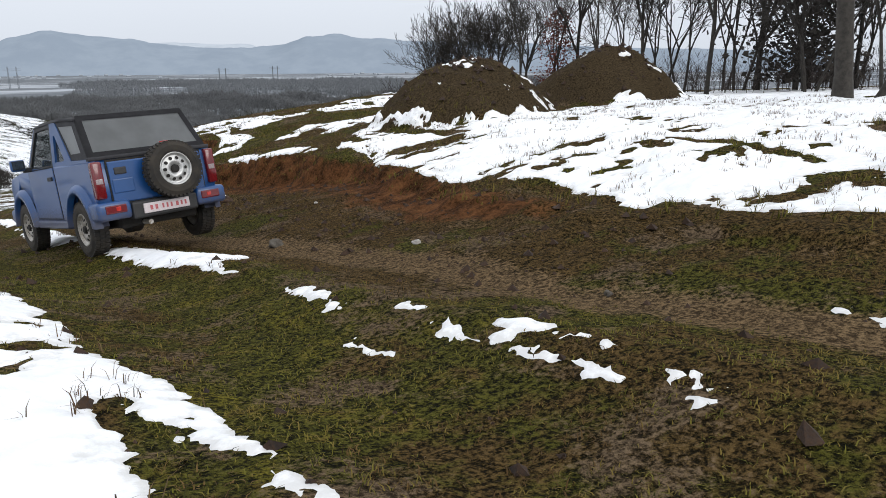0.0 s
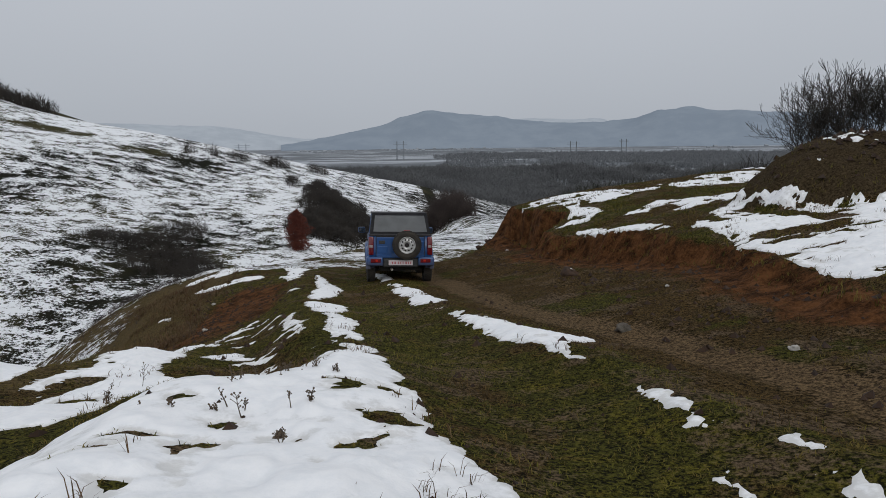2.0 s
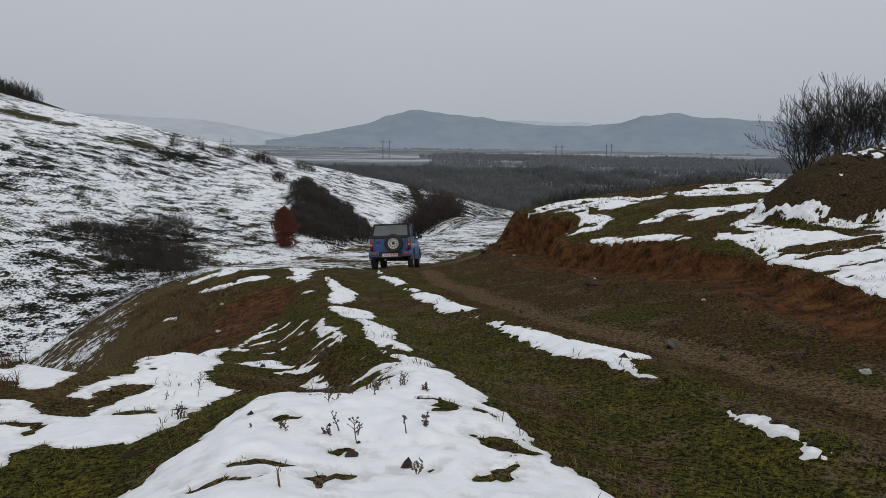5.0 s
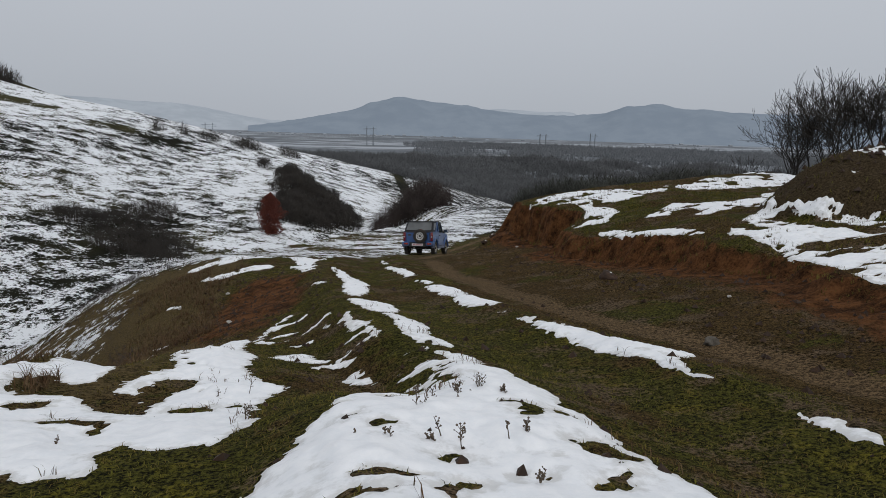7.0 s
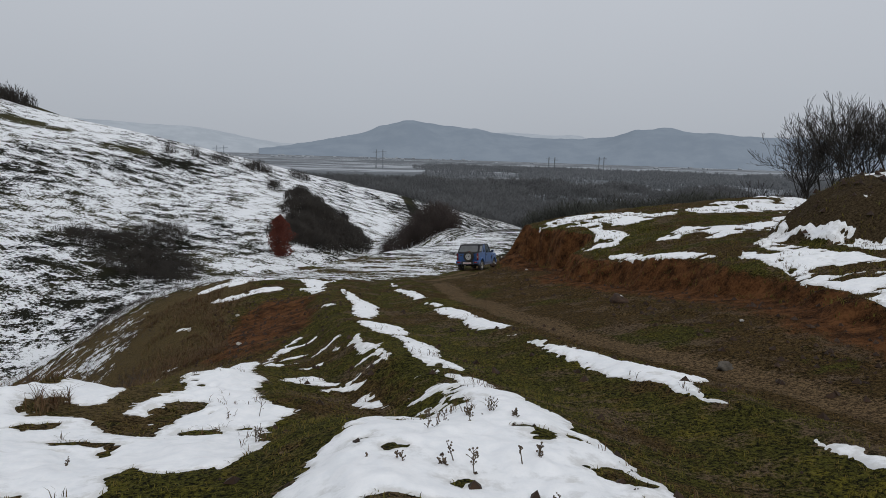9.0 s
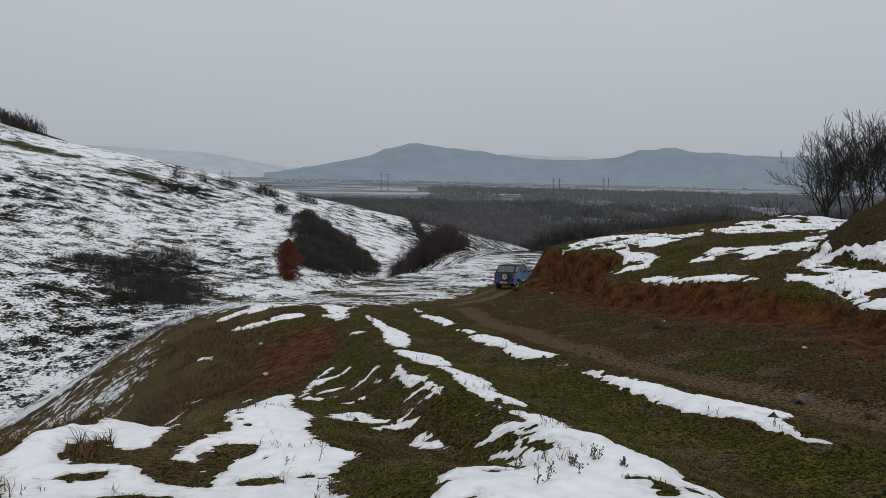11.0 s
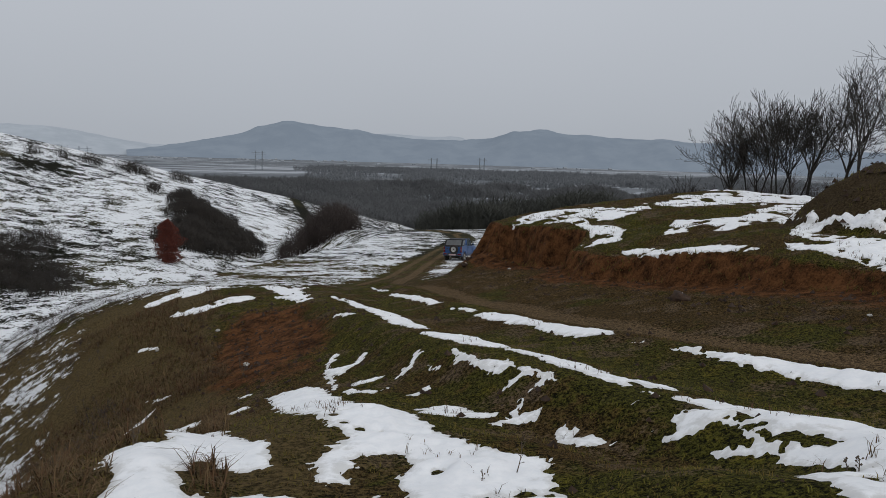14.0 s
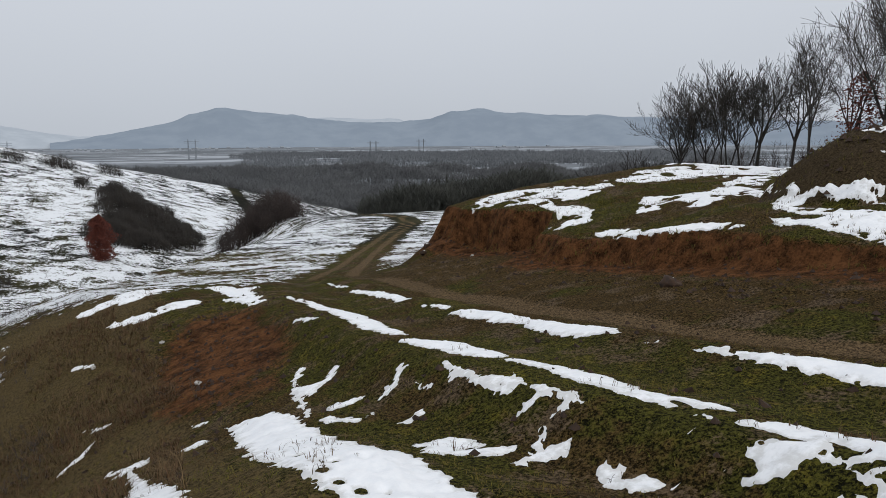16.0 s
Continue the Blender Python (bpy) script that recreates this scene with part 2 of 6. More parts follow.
def land(x, y):
    """Height of the bare ground."""
    xm, zm = profile(y, TRACK_X), profile(y, TRACK_Z)
    v = x - xm
    # the track, its left shoulder and the slope to the ravine
    wide = 4.4 * ramp(12.5, 4, y) * ramp(-2.8, -5.2, v) + profile(y, SHOULDER) * ramp(-2.5, -5, v)
    near = zm + profile(np.minimum(v + wide, 0), LEFT_FALL)
    near = near + np.where(v > 0, np.where(v < 1.0, 0, 0.13 * (np.minimum(v, 6) - 1.0)), 0) * ramp(60, 26, y)
    near = near - 0.05 * np.exp(-((v - 1.1) / 0.45) ** 2) * ramp(60, 30, y) - 0.05 * np.exp(-((v + 1.15) / 0.6) ** 2) * ramp(30, 20, y)
    near = near + 0.06 * np.exp(-(v / 0.3) ** 2) * ramp(30, 20, y)
    # the mound beside the track
    near = near + 0.36 * np.exp(-((x + 0.6) / 1.0) ** 2) * ramp(6.3, 3.9, y) * np.exp(-(np.minimum(y - 2.2, 0) / 4.5) ** 2)
    # the sunken shelf left of it
    near = near - 0.21 * ramp(-2.4, -3.2, v) * ramp(3.2, 5.5, y) * ramp(19, 16, y)
    near = near + 0.38 * ramp(-3.8, -4.7, x) * ramp(-6.3, -5.2, x) * ramp(4.3, 6.3, y) * ramp(8.7, 7.5, y)
    # plateau above the cut bank, and the talus at its end
    xe = bank_edge(y)
    inn = x - xe
    near = near + 0.7 * ramp(-2.2, -0.5, np.minimum(inn, -0.5)) * ramp(23, 26.5, y) * ramp(31, 28, y)
    up = -0.45 + 0.9 * (1 - np.exp(-np.maximum(inn, 0) / 3.5)) - 0.045 * (y - 13.7) - 0.42 * ramp(14, 17, y) * ramp(20.4, 19.2, y) * np.exp(-np.maximum(inn, 0) / 5) - 0.1 * ramp(22, 25, y) * np.exp(-np.maximum(inn, 0) / 4)
    up = up + 0.45 * np.exp(-((x - 16) / 4) ** 2 - ((y - 26.5) / 2.5) ** 2) + 0.05 * fbm(x * 0.5, y * 0.5, 3, 11)
    up = up - 0.14 * np.maximum(y - 28.5, 0) * ramp(24, 14, x) - 0.03 * np.maximum(y - 30, 0) - 0.2 * np.maximum(y - 46, 0) - 0.012 * np.maximum(x - 40, 0)
    up = np.maximum(up, -47)
    width = 0.55 + 0.25 * vnoise(y * 0.7, y * 0 + 8, 9) + 1.2 * ramp(8, 2, y) + 0.5 * ramp(26, 28, y) - 0.25 * ramp(19, 20.5, y) * ramp(26, 25, y)
    step = ramp(-1, 0, (inn + 0.0) / width)
    step = step ** 1.3
    # two rounded heaps of dumped soil
    for hx, hy, hr, hh in (HEAPS):
        d = np.hypot(x - hx, (y - hy) * 1.05) / hr + 0.09 * vnoise(x * 1.1, y * 1.1, 21) + 0.05 * vnoise(x * 3.3, y * 3.3, 22)
        up = up + hh * np.maximum(0, 1 - np.maximum(d, 0) ** 1.55)
    z = near * (1 - step) + np.maximum(up, near - 30 * (step < 0.01)) * step
    # the hill across the ravine
    yc = profile(x, CREST_Y)
    d = yc - y
    hill = profile(x, CREST_Z) - np.where(d > 0, d * profile(x, CREST_G), -d * 0.1) + 2.2 * fbm(x / 45, y / 45, 3, 31) * ramp(0, 60, d)
    z = np.where(x < 140, smax(z, hill * ramp(0, 30, y) - 80 * ramp(30, 0, y), 1.4 * ramp(20, 60, y) + 0.01), z)
    z = smax(z, np.full_like(z, -46.0), 0.8)
    # small unevenness, less on the driven lanes
    lane = np.exp(-((v - 1.3) / 0.6) ** 2) + np.exp(-((v + 1.15) / 0.6) ** 2)
    rough = 1 - 0.6 * np.clip(lane, 0, 1)
    far = ramp(70, 25, np.hypot(x, y - 10))
    z = z + far * rough * (0.05 * fbm(x * 1.3, y * 1.3, 3, 41) + 0.022 * fbm(x * 5, y * 5, 3, 47))
    face = ramp(0.03, 0.35, step) * ramp(0.98, 0.6, step)
    z = z + far * face * (0.16 * fbm(x * 2.2, y * 2.2 + 3 * z, 3, 53))
    clod = ramp(4.6, 3.4, v) * ramp(1.8, 3.2, v) * ramp(0, 6, y) * ramp(30, 26, y)
    z = z + far * clod * 0.07 * np.maximum(0, fbm(x * 4.3, y * 4.3, 2, 57))
    return z



# ---- where snow lies ----
def capsule(x, y, x0, y0, r0, x1, y1, r1):
    """Depth inside a tapered stroke: positive within, in metres."""
    dx, dy = x1 - x0, y1 - y0
    t = np.clip(((x - x0) * dx + (y - y0) * dy) / max(dx * dx + dy * dy, 1e-9), 0, 1)
    return r0 + (r1 - r0) * t - np.hypot(x - x0 - t * dx, y - y0 - t * dy)


def stroke(x, y, pts):
    """Depth inside a chain of (x, y, radius)."""
    best = np.full_like(x, -9.0)
    if len(pts) == 1:
        pts = pts * 2
    for a, b in zip(pts, pts[1:]):
        best = np.maximum(best, capsule(x, y, *a, *b))
    return best


# snow and bare patches: chains of (x, y, radius)
SNOW_A = [
    [(-1.36, 19.19, 0.11), (-1.1, 17.27, 0.22), (-0.79, 15.62, 0.33), (-0.84, 13.88, 0.31), (-0.86, 12.29, 0.13)],
    [(-0.9, 11.8, 0.19), (-0.58, 11.2, 0.4), (-0.49, 10.13, 0.27)],
    [(-0.44, 9.56, 0.14), (-0.18, 8.84, 0.21), (-0.19, 8.2, 0.24), (-0.18, 7.69, 0.18), (-0.08, 7.2, 0.23), (0.1, 6.84, 0.09)],
    [(-0.28, 6.79, 0.04), (-0.09, 6.55, 0.1), (0.12, 6.22, 0.17), (0.13, 5.87, 0.21), (0.07, 5.47, 0.14)],
    [(1.38, 8.67, 0.06), (1.6, 7.78, 0.17), (1.86, 7.25, 0.27), (2.02, 6.46, 0.38), (2.14, 5.76, 0.15), (2.16, 5.12, 0.05), (2.23, 4.78, 0.05)],
    [(2.39, 5.99, 0.22), (2.63, 6.12, 0.16)],
]
SNOW_B = [
    [(2.32, 3.69, 0.04), (2.34, 3.24, 0.07), (2.35, 2.83, 0.06), (2.29, 2.53, 0.09), (2.41, 2.49, 0.04)],
    [(2.57, 2.05, 0.07), (2.6, 1.89, 0.04)],
    [(2.06, 1.74, 0.04), (2.1, 1.55, 0.05), (2.12, 1.36, 0.04)],
    [(2.48, 1.6, 0.04), (2.52, 1.57, 0.04)],
    [(2.61, 1.51, 0.04), (2.55, 1.39, 0.05), (2.54, 1.03, 0.04), (2.61, 0.91, 0.06), (2.78, 1.07, 0.13), (2.79, 0.79, 0.06)],
    [(2.77, 0.62, 0.04), (2.84, 0.56, 0.06)],
    [(2.82, 0.37, 0.04), (2.82, 0.33, 0.04)],
    [(2.54, 0.74, 0.05), (2.54, 0.54, 0.05), (2.61, 0.32, 0.06), (2.63, 0.11, 0.05)],
    [(2.68, 0.04, 0.04), (2.65, -0.12, 0.04)],
]
SNOW_C = [
    [(2.75, -0.14, 0.04), (2.73, -0.3, 0.04), (2.78, -0.34, 0.04)],
    [(2.63, -0.25, 0.04), (2.59, -0.38, 0.08), (2.68, -0.5, 0.04)],
    [(4.29, 0.03, 0.04), (4.28, -0.1, 0.04), (4.27, -0.26, 0.04)],
    [(0.93, 0.1, 0.04), (1.02, 0.14, 0.06), (1.07, -0.01, 0.04), (1.1, -0.13, 0.04)],
    [(-2.22, 13.2, 0.1), (-2.45, 12.43, 0.07), (-2.31, 11.84, 0.21), (-1.87, 12.39, 0.09)],
    [(-2.59, 10.6, 0.07), (-2.49, 11.6, 0.05), (-2.49, 12.1, 0.05)],
    [(-2.17, 10.67, 0.21), (-2.07, 10.67, 0.17)],
    [(-1.38, 10.68, 0.06), (-1.58, 10.45, 0.12), (-1.75, 10.31, 0.07)],
    [(-1.48, 10.11, 0.04), (-1.38, 9.76, 0.05)],
    [(-1.83, 9.28, 0.09), (-1.6, 9.4, 0.08)],
]
SNOW_D = [
    [(-2.11, 9.61, 0.04), (-1.94, 9.97, 0.04)],
    [(-2.49, 10.11, 0.13), (-2.23, 9.68, 0.11)],
    [(-1.1, 10.09, 0.06), (-1.04, 9.55, 0.08), (-1.03, 9.0, 0.07), (-0.96, 8.55, 0.08), (-0.7, 8.97, 0.04)],
    [(-1.09, 8.14, 0.07), (-0.87, 8.1, 0.07), (-0.75, 7.91, 0.07), (-0.7, 7.67, 0.06), (-0.91, 7.79, 0.07)],
    [(-1.91, 8.25, 0.19), (-1.78, 8.1, 0.32), (-1.6, 7.77, 0.22)],
    [(-1.46, 7.69, 0.08), (-1.36, 7.72, 0.07)],
    [(-1.5, 7.31, 0.04), (-1.21, 7.55, 0.06), (-1.05, 7.72, 0.04)],
    [(-1.18, 7.46, 0.07), (-1.03, 7.36, 0.06)],
    [(-0.94, 6.9, 0.04), (-1.08, 6.65, 0.13), (-0.95, 6.53, 0.13)],
    [(-0.88, 6.35, 0.05), (-0.75, 6.33, 0.04)],
]
SNOW_E = [
    [(-0.51, 6.65, 0.04), (-0.48, 6.6, 0.04)],
    [(-0.55, 6.12, 0.04), (-0.49, 6.13, 0.04)],
    [(-0.3, 6.15, 0.04), (-0.19, 6.13, 0.06)],
    [(-0.27, 5.96, 0.04), (-0.23, 5.71, 0.04)],
    [(-0.3, 5.51, 0.04), (-0.29, 5.33, 0.06), (-0.29, 5.2, 0.04)],
    [(-4.98, 12.66, 0.05), (-4.67, 12.35, 0.2), (-4.44, 12.18, 0.12)],
    [(-5.51, 15.73, 0.08), (-5.11, 15.21, 0.09)],
    [(-3.86, 12.93, 0.06), (-3.64, 12.65, 0.08)],
    [(-6.07, 19.72, 0.11), (-5.65, 19.17, 0.12)],
    [(-5.71, 14.24, 0.11), (-5.46, 14.34, 0.08), (-5.32, 14.6, 0.07)],
    [(-3.9, 11.71, 0.16), (-3.8, 11.61, 0.17)],
    [(-5.97, 24.15, 0.5), (-5.17, 24.28, 0.5), (-4.29, 27.4, 0.5)],
]
SNOW_F = [
    [(-5.26, 21.55, 0.26), (-4.53, 21.22, 0.44), (-3.73, 21.38, 0.5)],
    [(-2.55, 24.31, 0.5), (-2.07, 22.59, 0.5)],
    [(-2.64, 21.23, 0.18), (-2.03, 19.29, 0.21)],
    [(-1.81, 15.97, 0.07), (-1.57, 15.23, 0.11)],
    [(0.18, 22.0, 0.07), (0.21, 19.99, 0.12)],
    [(0.21, 19.27, 0.12), (0.47, 17.96, 0.17), (0.62, 16.55, 0.18)],
    [(0.64, 15.41, 0.09), (0.87, 14.72, 0.1)],
    [(0.76, 14.11, 0.14), (0.95, 13.43, 0.29), (1.15, 11.99, 0.22), (1.17, 11.05, 0.31), (1.29, 10.52, 0.34), (1.31, 9.91, 0.04)],
    [(1.25, 9.28, 0.04), (1.36, 8.97, 0.04)],
    [(-0.54, 5.93, 0.08), (-0.41, 5.75, 0.11), (-0.29, 6.12, 0.11), (-0.18, 5.8, 0.16)],
]
SNOW_G = [
    [(-0.54, 5.36, 0.07), (-0.44, 5.09, 0.1), (-0.31, 5.0, 0.12)],
    [(-0.24, 5.74, 0.04), (-0.17, 5.44, 0.11), (0.02, 5.38, 0.26)],
    [(-0.47, 5.15, 0.04), (-0.34, 5.22, 0.06), (-0.39, 4.98, 0.04)],
    [(-0.45, 4.79, 0.06), (-0.38, 4.65, 0.08), (-0.17, 4.6, 0.04), (-0.56, 4.49, 0.04)],
    [(-1.18, 9.69, 0.05), (-0.86, 8.81, 0.11), (-0.68, 7.76, 0.05)],
    [(-1.25, 7.43, 0.1), (-1.08, 7.36, 0.08)],
    [(-2.53, 24.53, 0.25), (-2.31, 22.49, 0.39), (-2.07, 19.9, 0.19)],
    [(-5.78, 24.62, 0.36), (-5.0, 23.86, 0.45), (-4.34, 23.9, 0.24)],
]
SNOW = SNOW_A + SNOW_B + SNOW_C + SNOW_D + SNOW_E + SNOW_F + SNOW_G
BARE_A = [
    [(0.06, 3.21, 0.1), (0.13, 3.35, 0.09)],
    [(0.37, 3.39, 0.09), (0.41, 3.38, 0.06)],
    [(0.2, 2.7, 0.06), (0.32, 2.66, 0.13), (0.42, 2.49, 0.08)],
    [(0.08, 1.98, 0.04), (0.2, 2.11, 0.07), (0.33, 2.18, 0.04)],
    [(-0.97, 2.86, 0.05), (-0.92, 2.88, 0.04)],
    [(-0.64, 2.41, 0.04), (-0.58, 2.48, 0.04)],
    [(-0.7, 1.83, 0.04), (-0.54, 1.99, 0.04)],
    [(-1.17, 1.85, 0.05), (-0.96, 1.74, 0.04)],
    [(-2.53, 5.07, 0.14), (-2.42, 5.12, 0.12)],
    [(-3.32, 5.8, 0.06), (-3.07, 5.73, 0.13), (-2.86, 6.21, 0.2), (-2.74, 6.06, 0.08)],
    [(-1.13, 3.08, 0.04)],
    [(-0.32, 5.06, 0.04), (-0.21, 4.79, 0.04)],
]
BARE = BARE_A + [[(-4.2, 6.03, 0.11), (-3.89, 6.01, 0.16), (-3.32, 5.48, 0.1)], [(-4.01, 5.12, 0.09), (-3.79, 5.32, 0.09)], [(-3.5, 4.61, 0.11), (-3.04, 4.51, 0.04)]] + [[(-0.24, 4.99, 0.05), (-0.26, 4.68, 0.05)], [(-0.28, 5.21, 0.04), (-0.34, 4.94, 0.04)], [(-0.73, 4.45, 0.29), (-0.59, 4.26, 0.1)], [(-0.39, 5.48, 0.04), (-0.43, 5.28, 0.04)]]
# outlines of the broad patches
MOUND = [(0.46, 4.04), (0.59, 3.36), (0.6, 2.49), (0.76, 2.21), (0.91, 1.53), (1.02, 0.93), (1.03, 0.36), (0.91, 0.5), (0.78, 0.9), (0.63, 1.1), (0.63, 1.4), (0.51, 1.32), (0.52, 0.91), (0.58, 0.54), (0.63, 0.19), (0.15, -0.5), (-0.4, -0.75), (-0.95, -0.35), (-1.5, 0.5), (-1.75, 1.5), (-1.7, 2.3), (-1.55, 2.75), (-1.4, 3.2), (-1.2, 3.6), (-1.0, 4.1), (-0.45, 4.9), (-0.2, 5.3), (0.15, 5.5), (0.36, 5.0)]
SHELF = [(-3.4, 9.07), (-3.43, 11.79), (-2.81, 11.57), (-2.57, 9.21), (-2.21, 7.83), (-2.25, 6.87), (-2.05, 6.13), (-1.72, 5.81), (-1.86, 5.46), (-1.92, 4.79), (-1.84, 4.07), (-2.01, 3.39), (-2.35, 3.45), (-2.68, 3.63), (-2.94, 4.25), (-2.85, 5.02), (-2.85, 5.49), (-2.78, 6.26), (-2.99, 6.31), (-3.12, 6.09), (-3.09, 5.53), (-3.42, 5.94), (-3.32, 6.4), (-3.03, 6.86), (-3.12, 7.33)]
BRINK = [(-4.74, 6.04), (-4.88, 7.02), (-4.48, 7.09), (-4.65, 12.32), (-3.66, 6.73), (-3.67, 6.3), (-3.89, 6.29), (-4.23, 6.5), (-4.25, 5.9), (-4.06, 5.53), (-3.81, 5.73), (-3.59, 5.56), (-3.36, 5.26), (-2.99, 4.88), (-2.72, 4.93), (-2.43, 3.78), (-2.68, 3.63), (-2.7, 3.35), (-2.6, 3.18), (-2.6, 2.94), (-3.1, 2.98), (-3.44, 3.19), (-4.71, 5.49)]
TIP = [(5.98, 25.05), (7.12, 26.82), (8.34, 26.9), (9.3, 26.0), (10.15, 24.28), (11.55, 25.1), (10.21, 22.67), (8.12, 21.16), (7.5, 21.45), (7.63, 23.06), (7.15, 21.35), (7.31, 19.75), (6.56, 18.48), (6.07, 18.8), (5.47, 19.19), (6.3, 19.92), (6.77, 21.2), (6.5, 23.29)]
LEDGE = [(5.81, 17.39), (6.23, 17.23), (6.25, 15.74), (6.46, 14.87), (6.87, 13.39), (6.42, 13.67), (6.06, 14.57), (5.79, 16.15)]
SWARD = [(7.15, 17.58), (9.14, 19.88), (9.44, 18.88), (10.16, 18.34), (14.29, 21.34), (14.98, 20.56), (11.06, 17.41), (8.9, 14.04), (9.34, 12.46), (9.02, 12.18), (8.7, 12.76), (8.66, 13.52), (8.68, 14.12), (10.05, 16.77), (8.51, 16.48), (8.34, 17.76), (7.51, 17.39)]
STEP = [(7.94, 12.68), (8.49, 11.79), (7.63, 11.13), (7.43, 11.83)]
RIM = [(11.45, 24.42), (13.64, 26.02), (15.4, 25.81), (17.82, 24.24), (13.77, 21.31), (12.6, 22.44), (10.76, 22.18)]
BROAD = [(7.05, 12.99), (6.96, 11.52), (6.24, 8.96), (6.1, 6.76), (6.49, 5.16), (6.53, 4.65), (5.93, 3.2), (6.0, 2.99), (6.36, 2.97), (6.29, 2.35), (5.87, 1.63), (5.43, 1.0), (5.95, 0.94), (5.8, 0.49), (9.5, -3.0), (30, -6), (32, 14), (17.46, 12.0), (14.97, 12.04), (12.1, 11.75), (10.25, 11.36), (8.95, 12.5), (8.61, 14.47)]
PLATEAU_BARE_A = [
    [(8.85, 11.6, 0.13), (8.76, 10.66, 0.23)],
    [(7.32, 10.69, 0.27), (7.32, 10.22, 0.22)],
    [(8.41, 5.15, 0.18), (8.45, 4.72, 0.08)],
    [(8.94, 4.98, 0.15), (9.0, 4.16, 0.21), (8.52, 3.4, 0.08), (8.34, 2.55, 0.12)],
    [(6.82, 5.55, 0.18), (6.97, 5.42, 0.12)],
    [(6.6, 1.81, 0.16), (6.86, 1.67, 0.15), (7.68, 1.8, 0.35), (7.28, 1.23, 0.19)],
    [(6.28, 1.8, 0.04), (6.3, 1.73, 0.04)],
    [(7.35, 10.31, 0.39), (8.0, 9.94, 0.47)],
]
PLATEAU_BARE = PLATEAU_BARE_A + [[(8.5, 13.51, 0.21), (8.51, 12.6, 0.17), (8.62, 11.88, 0.29)], [(7.74, 14.11, 0.17), (7.52, 12.51, 0.16)]]
PAWS = [(-2.99, 7.27), (-2.7, 7.59), (-3.05, 7.56), (-2.9, 7.69), (-3.06, 8.49), (-2.71, 6.97), (-2.88, 7.08), (-2.53, 5.87)]


def inside(x, y, outline):
    """Depth inside a closed outline: positive within, in metres."""
    pts = np.array(outline, float)
    best, odd = np.full_like(x, 99.0), np.zeros(x.shape, bool)
    for (x0, y0), (x1, y1) in zip(pts, np.roll(pts, -1, 0)):
        best = np.minimum(best, -capsule(x, y, x0, y0, 0.0, x1, y1, 0.0))
        odd ^= ((y0 > y) != (y1 > y)) & (x < (x1 - x0) * (y - y0) / (y1 - y0 + 1e-12) + x0)
    return np.where(odd, best, -best)


def snow_depth(x, y):
    """Signed cover: positive where snow lies, about metres from the rim."""
    wx = x + 0.05 * fbm(x * 2.3, y * 2.3, 3, 71) + 0.07 * fbm(x * 9, y * 9, 3, 75)
    wy = y + 0.07 * fbm(x * 2.3, y * 2.3, 3, 81) + 0.08 * fbm(x * 9, y * 9, 3, 85)
    wx, wy = wx + 0.045 * fbm(x * 23, y * 23, 2, 77), wy + 0.06 * fbm(x * 23, y * 23, 2, 87)
    s = np.full_like(x, -9.0)
    for chain in SNOW:
        s = np.maximum(s, stroke(wx, wy, chain) - 0.003 - 0.027 * ramp(3, 8, y))
    for outline in (MOUND, SHELF, BRINK):
        s = np.maximum(s, inside(wx, wy, outline))
    s = s + 0.01 - 0.07 * np.maximum(0, fbm(x * 4.6, y * 4.6, 3, 88))
    for chain in BARE:
        s = np.minimum(s, -stroke(wx, wy, chain))
    # the sheet on the plateau, with tufts breaking through
    inn = x - bank_edge(y)
    sheet = np.full_like(x, -9.0)
    px, py = wx + 0.10 * fbm(x * 1.4, y * 1.4, 3, 91), wy + 0.16 * fbm(x * 1.4, y * 1.4, 3, 92)
    for outline in (TIP, LEDGE, SWARD, STEP, RIM, BROAD):
        sheet = np.maximum(sheet, inside(px, py, outline))
    beyond = np.minimum(np.minimum(x - 15.5, 33 - np.hypot(x - 4, y - 4)), 0.6 - 1.4 * np.maximum(0, fbm(x * 0.5, y * 0.5, 3, 93)))
    sheet = np.minimum(np.maximum(sheet, beyond), inn + 0.05)
    tufts = fbm(x * 1.1, y * 2.0, 4, 95) + 0.65 * fbm(x * 4.4, y * 5.6, 3, 96)
    sheet = np.minimum(sheet, (0.50 - 0.16 * ramp(15, 19, y) - tufts) * 0.4)
    for chain in PLATEAU_BARE:
        sheet = np.minimum(sheet, -stroke(px, py, chain) + 0.08 * fbm(x * 3, y * 3, 3, 97))
    for hx, hy, hr in [(h[0], h[1], h[2] - 0.35) for h in HEAPS]:
        d = hr - np.hypot(x - hx, y - hy)
        drift = 0.5 * (fbm(x * 2.4, y * 2.4, 3, 99) - 0.6 + 0.22 * ((x - hx) + 0.6 * (hy - y)) / hr + 0.35 * np.exp(-((x - hx) ** 2 + (y - hy) ** 2) / 0.6))
        sheet = np.where(d > 0, drift, np.maximum(sheet, np.where(d > -0.15, drift, -9)))
    s = np.maximum(s, sheet)
    # small melt holes
    hole = vnoise(x * 2.3, y * 2.9, 131) + 0.35 * vnoise(x * 9, y * 9, 133)
    return np.minimum(s, (1.0 - hole) * 0.4)


